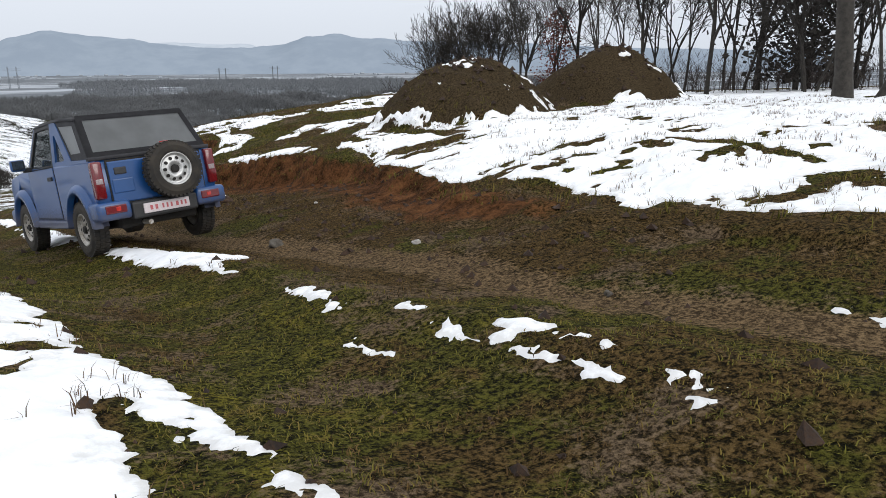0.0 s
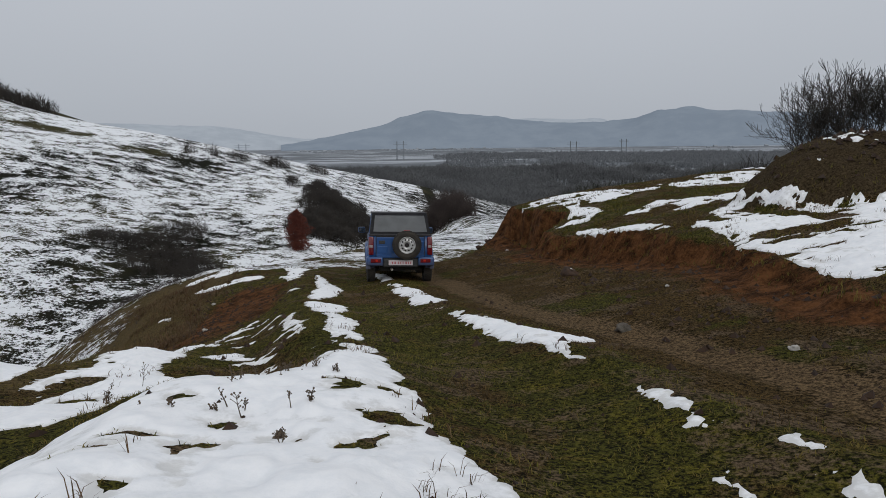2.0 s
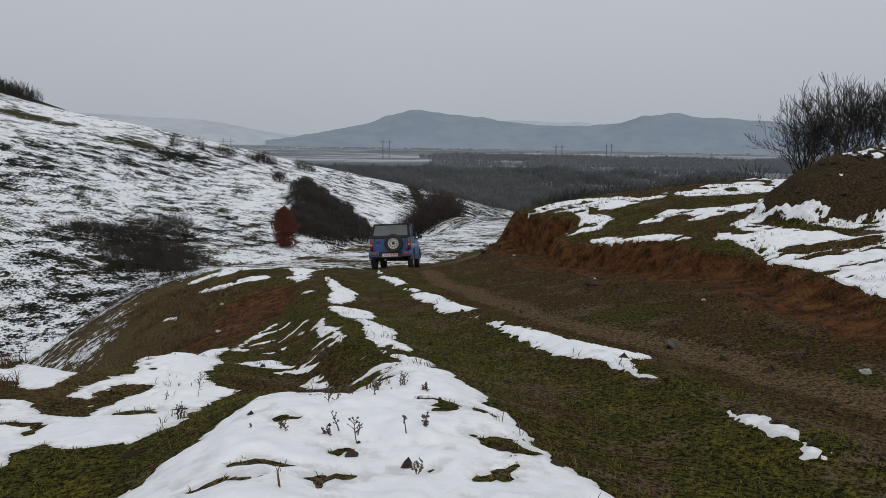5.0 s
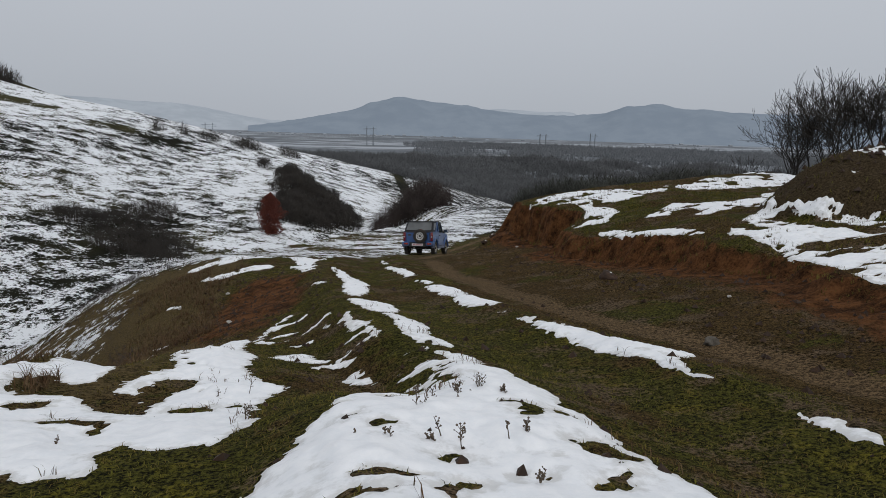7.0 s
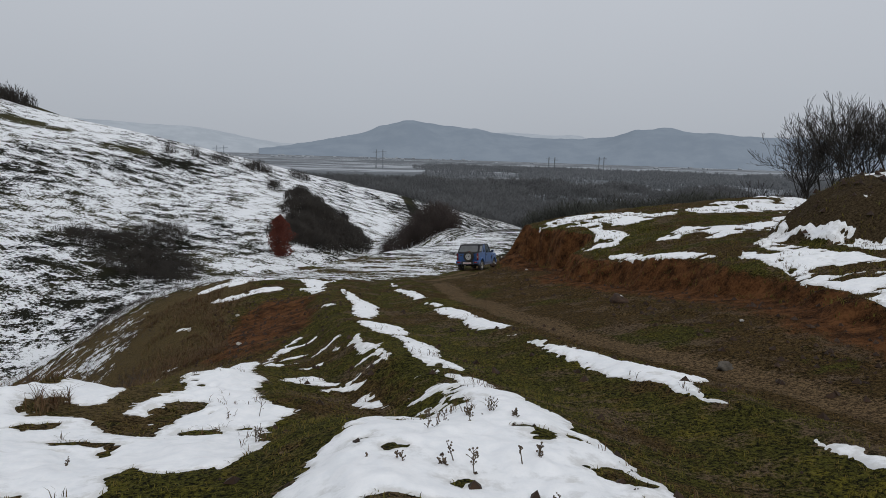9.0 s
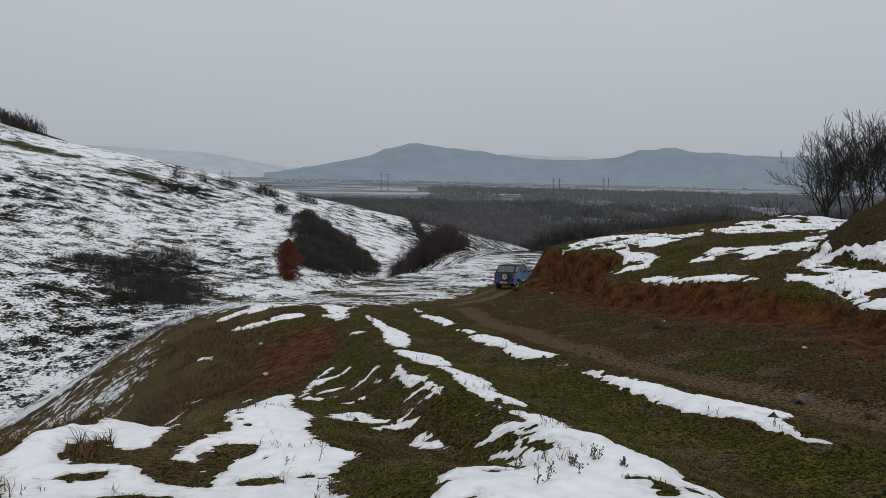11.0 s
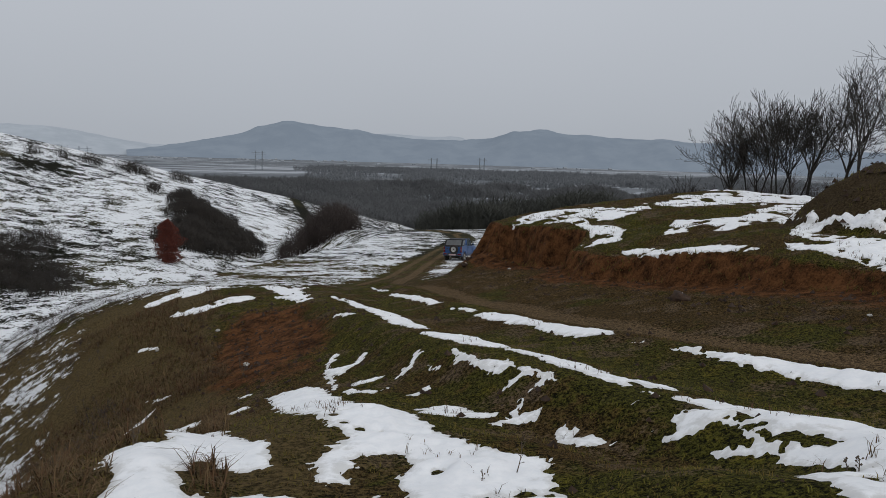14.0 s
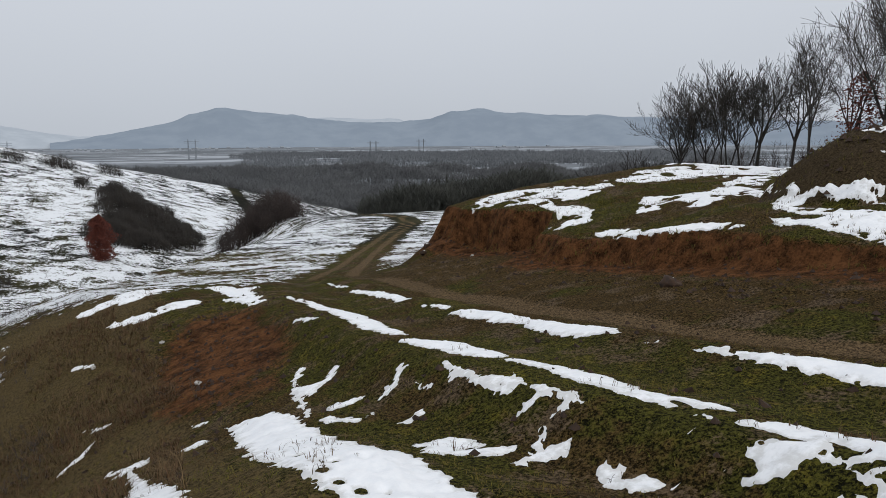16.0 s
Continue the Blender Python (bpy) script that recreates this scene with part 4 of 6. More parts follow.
def build_car():
    car = tagged(new("car"), "small blue off-road car with black soft top on the track", "car")
    # tub with cut wheel arches
    low = [(-1.60, 0.48)] + arch(R_AXLE, 0.42, 160, 20) + [(-0.62, 0.36), (0.70, 0.36)] + arch(F_AXLE, 0.42, 160, 20) + [(1.66, 0.46), (1.72, 0.62), (1.71, 0.86), (1.60, 0.955), (1.2, 0.985), (0.74, 1.03), (0.3, 1.02), (-1.58, 1.02), (-1.63, 0.98), (-1.65, 0.7)]
    part("body", slab(low, -0.73, 0.73, 0.035, 3), PAINT, car, "blue painted body, muddy along the sills", True)
    part("underbody", joined(block(-0.48, 0.48, -1.5, 1.6, 0.30, 0.52, 0.03), block(-0.62, 0.62, R_AXLE - 0.05, R_AXLE + 0.05, 0.29, 0.38, 0.02), block(-0.62, 0.62, F_AXLE - 0.05, F_AXLE + 0.05, 0.29, 0.38, 0.02), block(-0.68, 0.68, -1.5, 1.6, 0.5, 0.9, 0.02)), UNDER, car)
    # the hood's pressed centre
    part("bonnet", slab([(0.80, 1.03), (1.25, 0.995), (1.62, 0.955), (1.60, 0.975), (1.25, 1.02), (0.80, 1.055)], -0.52, 0.52, 0.012), PAINT, car)
    # flares over the wheels
    for cy in (R_AXLE, F_AXLE):
        outer, inner = arch(cy, 0.50, 178, 2, 14), arch(cy, 0.405, 176, 4, 14)
        for sx in (1, -1):
            bm = bmesh.new()
            rows_v = []
            for (oy, oz), (iy, iz) in zip(outer, inner):
                rows_v.append([bm.verts.new((sx * q, yy, zz)) for q, yy, zz in ((0.70, oy, oz), (0.775, cy + (oy - cy) * 0.95, 0.335 + (oz - 0.335) * 0.95), (0.80, iy * 0.6 + oy * 0.4, iz * 0.6 + oz * 0.4), (0.80, iy, iz), (0.60, iy, iz))])
            for p, q in zip(rows_v, rows_v[1:]):
                for k in range(4):
                    bm.faces.new((p[k], p[k + 1], q[k + 1], q[k]))
            part("wheel_flare", bm, PAINT, car, "", True)
    # sills
    for sx in (1, -1):
        part("sill", block(sx * 0.70 if sx < 0 else 0.66, sx * 0.66 if sx < 0 else 0.76, -0.60, 0.68, 0.335, 0.44, 0.02) if sx > 0 else block(-0.76, -0.66, -0.60, 0.68, 0.335, 0.44, 0.02), PAINT, car)
    # doors, with glass, handle and a seam all round
    for sx in (1, -1):
        flip = (lambda b: b) if sx > 0 else mirrored
        door = part("door", flip(slab([(-0.34, 0.47), (0.66, 0.47), (0.70, 0.62), (0.70, 1.0), (-0.34, 1.01)], 0.722, 0.742, 0.006)), PAINT, car)
        part("door_seam", flip(frame_of([(-0.352, 0.458), (0.672, 0.458), (0.714, 0.62), (0.714, 1.012), (-0.352, 1.022)], [(-0.34, 0.47), (0.66, 0.47), (0.70, 0.62), (0.70, 1.0), (-0.34, 1.01)], 0.72, 0.7345)), UNDER, door)
        part("swage_line", flip(slab([(-0.33, 0.745), (0.69, 0.735), (0.69, 0.75), (-0.33, 0.76)], 0.74, 0.7465)), PAINT, door)
        part("handle", flip(block(0.738, 0.765, -0.28, -0.13, 0.88, 0.92, 0.008)), BLACK, door, "black door handle")
        o = [(-0.34, 1.0), (0.70, 1.0), (0.34, 1.60), (-0.30, 1.62)]
        i = [(-0.28, 1.035), (0.60, 1.035), (0.305, 1.55), (-0.25, 1.565)]
        part("window_frame", tumble(flip(frame_of(o, i, 0.69, 0.725))), BLACK, door)
        part("door_glass", tumble(flip(slab(i, 0.702, 0.708))), CLEAR, door, "grey tinted door glass")
        # hoop behind the door, then the low rear quarter with its small window
        o = [(-0.34, 1.0), (-0.30, 1.63), (-0.50, 1.63), (-1.02, 1.05), (-1.02, 1.0)]
        i = [(-0.45, 1.06), (-0.43, 1.44), (-0.47, 1.44), (-0.78, 1.09), (-0.77, 1.06)]
        part("rear_pillar", tumble(flip(frame_of(o, i, 0.66, 0.732))), PAINT, car)
        part("quarter_glass", tumble(flip(slab(i, 0.70, 0.706))), CLEAR, car, "small grey quarter window")
        part("side_panel", flip(slab([(-0.36, 0.45)] + [(-0.585, 0.45)] + arch(R_AXLE, 0.49, 14, 166, 12) + [(-1.60, 0.62), (-1.60, 1.0), (-0.36, 1.0)], 0.70, 0.7335, 0.004)), PAINT, car)
        part("rear_quarter", flip(slab([(-1.02, 1.0), (-1.02, 1.045), (-1.60, 1.035), (-1.60, 1.0)], 0.655, 0.73, 0.01)), PAINT, car)
    # windscreen and its frame
    ws = tumble(joined(*[slab([(0.70, 1.02), (0.76, 1.02), (0.37, 1.63), (0.32, 1.63)], a, b, 0.008) for a, b in ((-0.72, -0.66), (0.66, 0.72))], slab([(0.30, 1.60), (0.36, 1.60), (0.36, 1.645), (0.30, 1.645)], -0.70, 0.70, 0.01), slab([(0.69, 1.01), (0.78, 1.01), (0.76, 1.06), (0.68, 1.06)], -0.70, 0.70, 0.01)))
    frame_part = part("windscreen_frame", ws, PAINT, car)
    part("windscreen", tumble(slab([(0.72, 1.04), (0.73, 1.04), (0.35, 1.62), (0.34, 1.62)], -0.67, 0.67)), CLEAR, frame_part, "clear windscreen")
    # soft top: roof, flanks and back with vinyl windows
    top = part("soft_top", tumble(slab([(0.34, 1.625), (0.0, 1.655), (-0.4, 1.66), (-0.9, 1.635), (-1.12, 1.61), (-1.20, 1.575), (-1.16, 1.56), (-0.9, 1.60), (-0.4, 1.62), (0.34, 1.60)], -0.735, 0.735, 0.02, 3)), CANVAS, car, "black canvas soft top with vinyl windows", True)
    for sx in (1, -1):
        flip = (lambda b: b) if sx > 0 else mirrored
        o = [(-0.50, 1.625), (-1.18, 1.575), (-1.56, 1.03), (-1.02, 1.05)]
        i = [(-0.60, 1.545), (-1.10, 1.51), (-1.34, 1.13), (-0.99, 1.13)]
        part("side_canvas", tumble(flip(frame_of(o, i, 0.70, 0.722))), CANVAS, top)
        part("side_window", tumble(flip(slab(i, 0.708, 0.713))), VINYL, top, "milky vinyl side window")
    bk = bmesh.new()

    def back_at(x, f, off=0.0):
        return bk.verts.new((x * (1 - 0.16 * max(0, (1.63 + (1.03 - 1.63) * f) - 0.98)), -1.20 - 0.38 * f - off, 1.63 - 0.60 * f))
    us, fs = (-0.72, -0.645, 0.645, 0.72), (0.0, 0.12, 0.86, 1.0)
    grid_v = [[back_at(u, f) for u in us] for f in fs]
    for r in range(3):
        for c in range(3):
            if (r, c) != (1, 1):
                bk.faces.new((grid_v[r][c], grid_v[r][c + 1], grid_v[r + 1][c + 1], grid_v[r + 1][c]))
    bmesh.ops.solidify(bk, geom=list(bk.faces), thickness=0.02)
    part("back_canvas", bk, CANVAS, top)
    rw = bmesh.new()
    ring = [rw.verts.new((x * (1 - 0.16 * ((1.63 - 0.60 * f) - 0.98)), -1.20 - 0.38 * f + 0.008, 1.63 - 0.60 * f)) for x, f in ((-0.665, 0.10), (0.665, 0.10), (0.665, 0.88), (-0.665, 0.88))]
    rw.faces.new(ring)
    bmesh.ops.solidify(rw, geom=list(rw.faces), thickness=0.004)
    part("rear_window", rw, VINYL, top, "milky grey vinyl rear window")
    part("hem", block(-0.735, 0.735, -1.62, -1.54, 1.015, 1.05, 0.012), CANVAS, top)
    # tailgate, proud of the tub
    gate = part("tailgate", slab([(-1.645, 0.60), (-1.672, 0.62), (-1.672, 0.98), (-1.645, 1.005)], -0.56, 0.56, 0.012), PAINT, car)
    part("gate_seam", block(-0.575, 0.575, -1.658, -1.64, 0.585, 1.012, 0.0), UNDER, gate)
    part("pressing", block(-0.54, -0.30, -1.682, -1.665, 0.70, 0.83, 0.01), PAINT, gate)
    part("pressing", block(0.34, 0.54, -1.682, -1.665, 0.70, 0.92, 0.01), PAINT, gate)
    part("gate_handle", block(-0.50, -0.36, -1.684, -1.66, 0.87, 0.935, 0.01), BLACK, gate, "black tailgate handle")
    # bumper: blue ends, dark middle
    part("rear_bumper", block(-0.40, 0.40, -1.745, -1.60, 0.40, 0.60, 0.025), BLACK, car, "black bumper centre")
    for sx in (1, -1):
        end = part("bumper_end", block(*sorted((sx * 0.40, sx * 0.79)), -1.735, -1.42, 0.43, 0.635, 0.04, 3), PAINT, car, "", True)
        part("bumper_lamp", block(*sorted((sx * 0.46, sx * 0.70)), -1.748, -1.72, 0.505, 0.60, 0.012), RED_LENS, end, "red bumper lamp")
        part("bulb", block(*sorted((sx * 0.53, sx * 0.585)), -1.7535, -1.735, 0.53, 0.58, 0.008), RED_LIT, end, "lit red lamp")
        lamp = part("tail_light", tumble(block(*sorted((sx * 0.625, sx * 0.745)), -1.69, -1.585, 0.665, 1.005, 0.02)), RED_LENS, car, "tall red tail light with a white band", True)
        part("reversing_lens", block(*sorted((sx * 0.645, sx * 0.725)), -1.694, -1.60, 0.80, 0.85, 0.008), WHITE_LENS, lamp, "white lens band")
        mirror = part("door_mirror", block(*sorted((sx * 0.80, sx * 0.975)), 0.50, 0.59, 1.02, 1.18, 0.03, 3), PAINT, car, "blue door mirror", True)
        part("mirror_arm", block(*sorted((sx * 0.71, sx * 0.83)), 0.53, 0.59, 1.00, 1.05, 0.01), BLACK, mirror)
        part("mirror_glass", block(*sorted((sx * 0.815, sx * 0.96)), 0.492, 0.50, 1.035, 1.165, 0.0), CLEAR, mirror)
        part("seat", joined(block(*sorted((sx * 0.14, sx * 0.56)), -0.35, -0.22, 0.75, 1.28, 0.05), block(*sorted((sx * 0.23, sx * 0.47)), -0.36, -0.27, 1.30, 1.48, 0.04)), SEAT, car)
        part("headlamp", block(*sorted((sx * 0.42, sx * 0.60)), 1.69, 1.73, 0.68, 0.84, 0.02), WHITE_LENS, car)
    part("front_bumper", block(-0.78, 0.78, 1.55, 1.82, 0.40, 0.60, 0.05, 3), PAINT, car, "", True)
    part("grille", block(-0.40, 0.40, 1.70, 1.735, 0.66, 0.86, 0.01), BLACK, car)
    part("exhaust_pipe", lathe([(0.0, 0.0), (0.0, 0.028), (0.35, 0.028), (0.35, 0.0)], 12), DIRTY_STEEL, car).matrix_basis = pose(-0.2, -1.70, 0.34, 0, 0, 90)
    # number plate: plain bars
    plate = part("number_plate", block(-0.28, 0.28, -1.768, -1.745, 0.45, 0.565, 0.004), PLATE, car, "white plate with red characters")
    for k, (a, b) in enumerate(((-0.215, -0.165), (-0.155, -0.105), (-0.07, -0.03), (-0.018, 0.022), (0.034, 0.074), (0.10, 0.15), (0.16, 0.20), (0.21, 0.25))):
        part("plate_bar", block(a + 0.008, b - 0.010, -1.7705, -1.766, 0.482, 0.535, 0.0), PLATE_RED, plate)
    # spare wheel on the gate, with the raised brake lamp over it
    spare = wheel(car, "spare_wheel", 0.14, -1.79, 0.92, -1, STEEL)
    spare.matrix_basis = pose(0.14, -1.79, 0.92, 0, 0, 90)
    part("spare_bracket", block(0.04, 0.24, -1.72, -1.66, 0.76, 0.92, 0.02), BLACK, car)
    third = part("brake_light_arm", block(0.11, 0.17, -1.72, -1.66, 1.02, 1.12, 0.008), BLACK, car)
    part("brake_light", block(0.07, 0.21, -1.76, -1.70, 1.11, 1.16, 0.012), RED_LIT, third, "red raised brake light")
    wheels = []
    for sx in (1, -1):
        for y in (R_AXLE, F_AXLE):
            wheels.append(wheel(car, "wheel", sx * 0.675, y, WHEEL_R, sx, DIRTY_STEEL))
    raise_waist([ob for ob in car.children_recursive if ob.type == "MESH" and ob.parent not in wheels + [spare]])
    return car, wheels


car, car_wheels = build_car()
LIFT = 1.10
car.scale = (LIFT,) * 3


# ---- bare trees ----
BARK = speckled("dark_bark", (0.014, 0.012, 0.010), (0.046, 0.040, 0.033), 9, 0.95, relief=0.01, random_tint=0.25)
TWIG = speckled("twigs", (0.014, 0.012, 0.010), (0.042, 0.034, 0.028), 14, 0.95, random_tint=0.25)
RUST = speckled("rust_leaves", (0.050, 0.009, 0.005), (0.125, 0.026, 0.011), 2.2, 0.9)
# the next two wood greys have distance haze put into the colour
DISTANT_WOOD = speckled("haze_tinted_wood", (0.130, 0.140, 0.152), (0.165, 0.175, 0.187), 0.02, 1.0)
HAZE_WOOD = speckled("mist_tinted_wood", (0.080, 0.084, 0.089), (0.118, 0.121, 0.125), 0.02, 1.0)
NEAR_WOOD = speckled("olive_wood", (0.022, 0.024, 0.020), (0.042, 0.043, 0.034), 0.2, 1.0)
THICKET = speckled("dark_thicket", (0.013, 0.011, 0.009), (0.042, 0.034, 0.027), 0.35, 1.0)
BRUSH = speckled("brown_brush", (0.022, 0.015, 0.013), (0.055, 0.040, 0.034), 0.6, 1.0)


def tube(verts, faces, pts, radii, sides):
    """A tapered tube through the points."""
    base = len(verts)
    for k, (p, r) in enumerate(zip(pts, radii)):
        d = (pts[min(k + 1, len(pts) - 1)] - pts[max(k - 1, 0)]).normalized()
        u = d.orthogonal().normalized()
        w = d.cross(u)
        for s in range(sides):
            a = 2 * math.pi * s / sides
            verts.append(p + (u * math.cos(a) + w * math.sin(a)) * r)
    for k in range(len(pts) - 1):
        for s in range(sides):
            a, b = base + k * sides + s, base + k * sides + (s + 1) % sides
            faces.append((a, b, b + sides, a + sides))


def limb(rnd, start, direction, length, steps, bend, lift):
    pts, d = [start.copy()], direction.normalized()
    for _ in range(steps):
        d = (d + Vector((rnd.uniform(-bend, bend), rnd.uniform(-bend, bend), rnd.uniform(-bend, bend) + lift))).normalized()
        pts.append(pts[-1] + d * (length / steps))
    return pts


def bare_tree(seed, height, stems=1, spread_a=0.9, thick=0.012, name="bare_tree", label="bare dark deciduous tree on the snowy rise", lean=0.0, crown_from=0.25, density=1.0):
    """Trunk forking low into rising limbs that fork again and again down to twigs."""
    rnd = random.Random(seed)
    tree = tagged(new(name), label, "tree", group="bare trees")
    levels = {"trunk": ([], []), "limbwork": ([], []), "twiggery": ([], [])}

    def fork(p, d, length, r, depth):
        steps = 4 if depth < 2 else 3
        pts = limb(rnd, p, d, length, steps, 0.13, 0.05)
        end = max(r * 0.66, 0.0085)
        tube(*levels["limbwork" if depth < 3 else "twiggery"], pts, [r + (end - r) * k / steps for k in range(steps + 1)], 6 if depth == 0 else 4 if depth < 3 else 3)
        if depth == 4:
            return
        way = (pts[-1] - pts[-2]).normalized()
        n_end, n_side = (2, 1) if depth == 0 else (2, 2)
        for k in range(n_end + n_side):
            f = 1.0 if k < n_end else rnd.uniform(0.25, 0.9)
            q = min(int(f * steps), steps - 1)
            start = pts[q].lerp(pts[q + 1], f * steps - q)
            side = way.cross(Vector((rnd.uniform(-1, 1), rnd.uniform(-1, 1), rnd.uniform(-1, 1)))).normalized()
            wide = rnd.uniform(0.30, 0.55) if k < n_end else rnd.uniform(0.6, 0.95)
            if rnd.random() < density:
                fork(start, way + side * wide * (0.8 + 0.3 * spread_a) + Vector((0, 0, 0.12)), length * rnd.uniform(0.62, 0.85) * (1.0 if k < n_end else 0.8), end * (0.85 if k < n_end else 0.65), depth + 1)

    for s in range(stems):
        a = rnd.uniform(0, 6.28) if stems == 1 else 6.28 * s / stems + rnd.uniform(-0.5, 0.5)
        out = 0.04 if stems == 1 else 0.24
        d = Vector((math.cos(a) * out + lean, math.sin(a) * out, 1))
        h = height * (crown_from + 0.12 if stems == 1 else rnd.uniform(0.2, 0.32))
        foot = Vector((math.cos(a) * 0.1, math.sin(a) * 0.1, 0)) * (stems > 1)
        pts = limb(rnd, foot - Vector((0, 0, 0.25)), d, h, 5, 0.08, 0.03)
        r0 = height * thick * (1.0 if stems == 1 else 0.72)
        tube(*levels["trunk"], pts, [r0 * (1.35, 1.0, 0.95, 0.9, 0.85, 0.8)[k] for k in range(6)], 8)
        n_l = 5 if stems == 1 else 3
        for i in range(n_l):
            a1 = 6.28 * i / n_l + rnd.uniform(-0.5, 0.5)
            tip = 0.1 if i == 0 else rnd.uniform(0.25, 0.6)
            k = 5 if i < 3 else rnd.choice((3, 4))
            fork(pts[k], (pts[5] - pts[4]).normalized() + Vector((math.cos(a1), math.sin(a1), 0)) * tip * spread_a, (height - h) * rnd.uniform(0.26, 0.34), r0 * 0.66, 0)
    for nm, mat in (("trunk", BARK), ("limbwork", BARK), ("twiggery", TWIG)):
        ob = tagged(new(nm, link_mesh(nm, *levels[nm], mat, nm == "trunk")), kind="" if nm == "trunk" else "stuff")
        ob.parent = tree
    return tree


def on_land(x, y, sink=0.0):
    return float(land(np.array([float(x)]), np.array([float(y)]))[0]) - sink


def stand(thing, x, y, turn=0, size=1.0):
    thing.matrix_basis = Matrix.Translation((x, y, on_land(x, y, 0.03))) @ pose(0, 0, 0, 0, 0, turn) @ Matrix.Scale(size, 4)
    return thing


ROW_TREES = [  # x, y, height, kind
    (19.6, 43.5, 4.6, 1), (21.0, 41.2, 5.4, 0), (22.8, 40.0, 6.2, 1), (23.9, 38.3, 7.0, 0), (25.6, 37.8, 7.2, 2), (25.3, 35.5, 7.8, 1), (25.5, 33.9, 8.0, 0),
    (26.0, 32.2, 7.8, 2), (24.0, 40.4, 6.0, 0), (26.6, 36.6, 7.4, 1), (27.4, 34.6, 7.6, 0), (24.6, 37.0, 6.8, 1), (27.2, 31.0, 7.6, 2),
    (23.4, 26.6, 8.0, 3), (24.8, 25.8, 9.4, 4), (24.9, 24.2, 11.5, 3), (24.2, 22.1, 10.5, 4), (24.8, 20.0, 10.0, 3),
    (26.6, 19.4, 10.0, 4), (22.5, 14.9, 11.0, 3), (26.8, 16.6, 11.5, 4), (29.5, 17.5, 12.0, 3), (30.5, 14.0, 12.0, 4), (28.0, 12.5, 11.0, 3)]
ROW_TREES += [
    (32.0, 21.0, 12.0, 4), (34.5, 17.0, 13.0, 1), (30.0, 26.0, 10.0, 4), (33.0, 11.0, 12.0, 0), (25.2, 10.0, 9.5, 1), (28.5, 8.2, 11.0, 2), (27.6, 21.4, 10.5, 1),
    (24.4, 12.2, 9.0, 0), (36.0, 22.0, 13.0, 2),
]
TREE_KINDS = [bare_tree(11, 6, 3, 1.2, 0.010), bare_tree(12, 6, 2, 1.3, 0.010), bare_tree(13, 6, 1, 1.4, 0.013, crown_from=0.2), bare_tree(14, 9, 1, 0.9, 0.009), bare_tree(15, 9, 2, 0.85, 0.009)]
KIND_H = [6, 6, 6, 9, 9]
tree_rnd = random.Random(5)
placed = set()
for n_th, (x, y, h, k) in enumerate(ROW_TREES):
    h *= 0.88
    m = Matrix.Translation((x, y, on_land(x, y, 0.03))) @ pose(0, 0, 0, 0, 0, tree_rnd.uniform(0, 360)) @ Matrix.Scale(h / KIND_H[k], 4)
    if k in placed:
        copy_thing(TREE_KINDS[k], m).scale = (h / KIND_H[k],) * 3
    else:
        TREE_KINDS[k].matrix_basis = m
        placed.add(k)
big_tree = stand(bare_tree(21, 9.5, 1, 1.0, 0.02, label="thick-trunked bare tree at the snow's edge", crown_from=0.3), 16.3, 6.6, 40)
stand(bare_tree(22, 6.5, 1, 0.9, 0.013, label="thin bare tree leaning away from its neighbour", lean=0.55), 17.3, 6.5, -60)


def leafy(seed, height, radius, mat, name, label, n=5200, squash=1.0, base=0.05):
    """A tree that kept its leaves: trunk, limbs and a ragged crown of small leaf clumps."""
    rnd = random.Random(seed)
    tree = tagged(new(name), label, "tree")
    tv, tf, lv, lf = [], [], [], []
    pts = limb(rnd, Vector((0, 0, -0.3)), Vector((0, 0, 1)), height * 0.92, 8, 0.06, 0.03)
    tube(tv, tf, pts, [height * 0.016 * (1 - 0.85 * k / 8) for k in range(9)], 7)
    for i in range(26):
        f = 0.12 + 0.8 * i / 26
        k = min(int(f * 8), 7)
        a = rnd.uniform(0, 6.28)
        lp = limb(rnd, pts[k], Vector((math.cos(a), math.sin(a), 0.8)), radius * rnd.uniform(0.6, 1.1) * (1.1 - 0.7 * f), 4, 0.15, 0.1)
        tube(tv, tf, lp, [height * 0.005, height * 0.004, height * 0.003, height * 0.002, 0.004], 4)
    for i in range(n):
        f = base + (1 - base) * rnd.random()
        prof = (0.72 + 0.28 * math.sin(min(1, f * 1.6 + 0.25) * math.pi / 2)) * (1 - f ** 6)
        a = rnd.uniform(0, 6.28)
        r = radius * prof * math.sqrt(rnd.random()) * (0.8 + 0.75 * noise.noise((math.cos(a) * 2.3, math.sin(a) * 2.3, f * 5)))
        c = Vector((math.cos(a) * r, math.sin(a) * r, f * height))
        s = height * rnd.uniform(0.009, 0.022)
        u = Vector((rnd.uniform(-1, 1), rnd.uniform(-1, 1), rnd.uniform(-1, 1))).normalized()
        w = u.orthogonal().normalized()
        b = len(lv)
        lv.extend((c - u * s, c + w * s * 0.6, c + u * s, c - w * s * 0.6))
        lf.append((b, b + 1, b + 2, b + 3))
    for nm, vv, ff, mt in (("trunk", tv, tf, BARK), ("crown", lv, lf, mat)):
        ob = new(nm, link_mesh(nm, vv, ff, mt))
        ob.parent = tree
    return tree


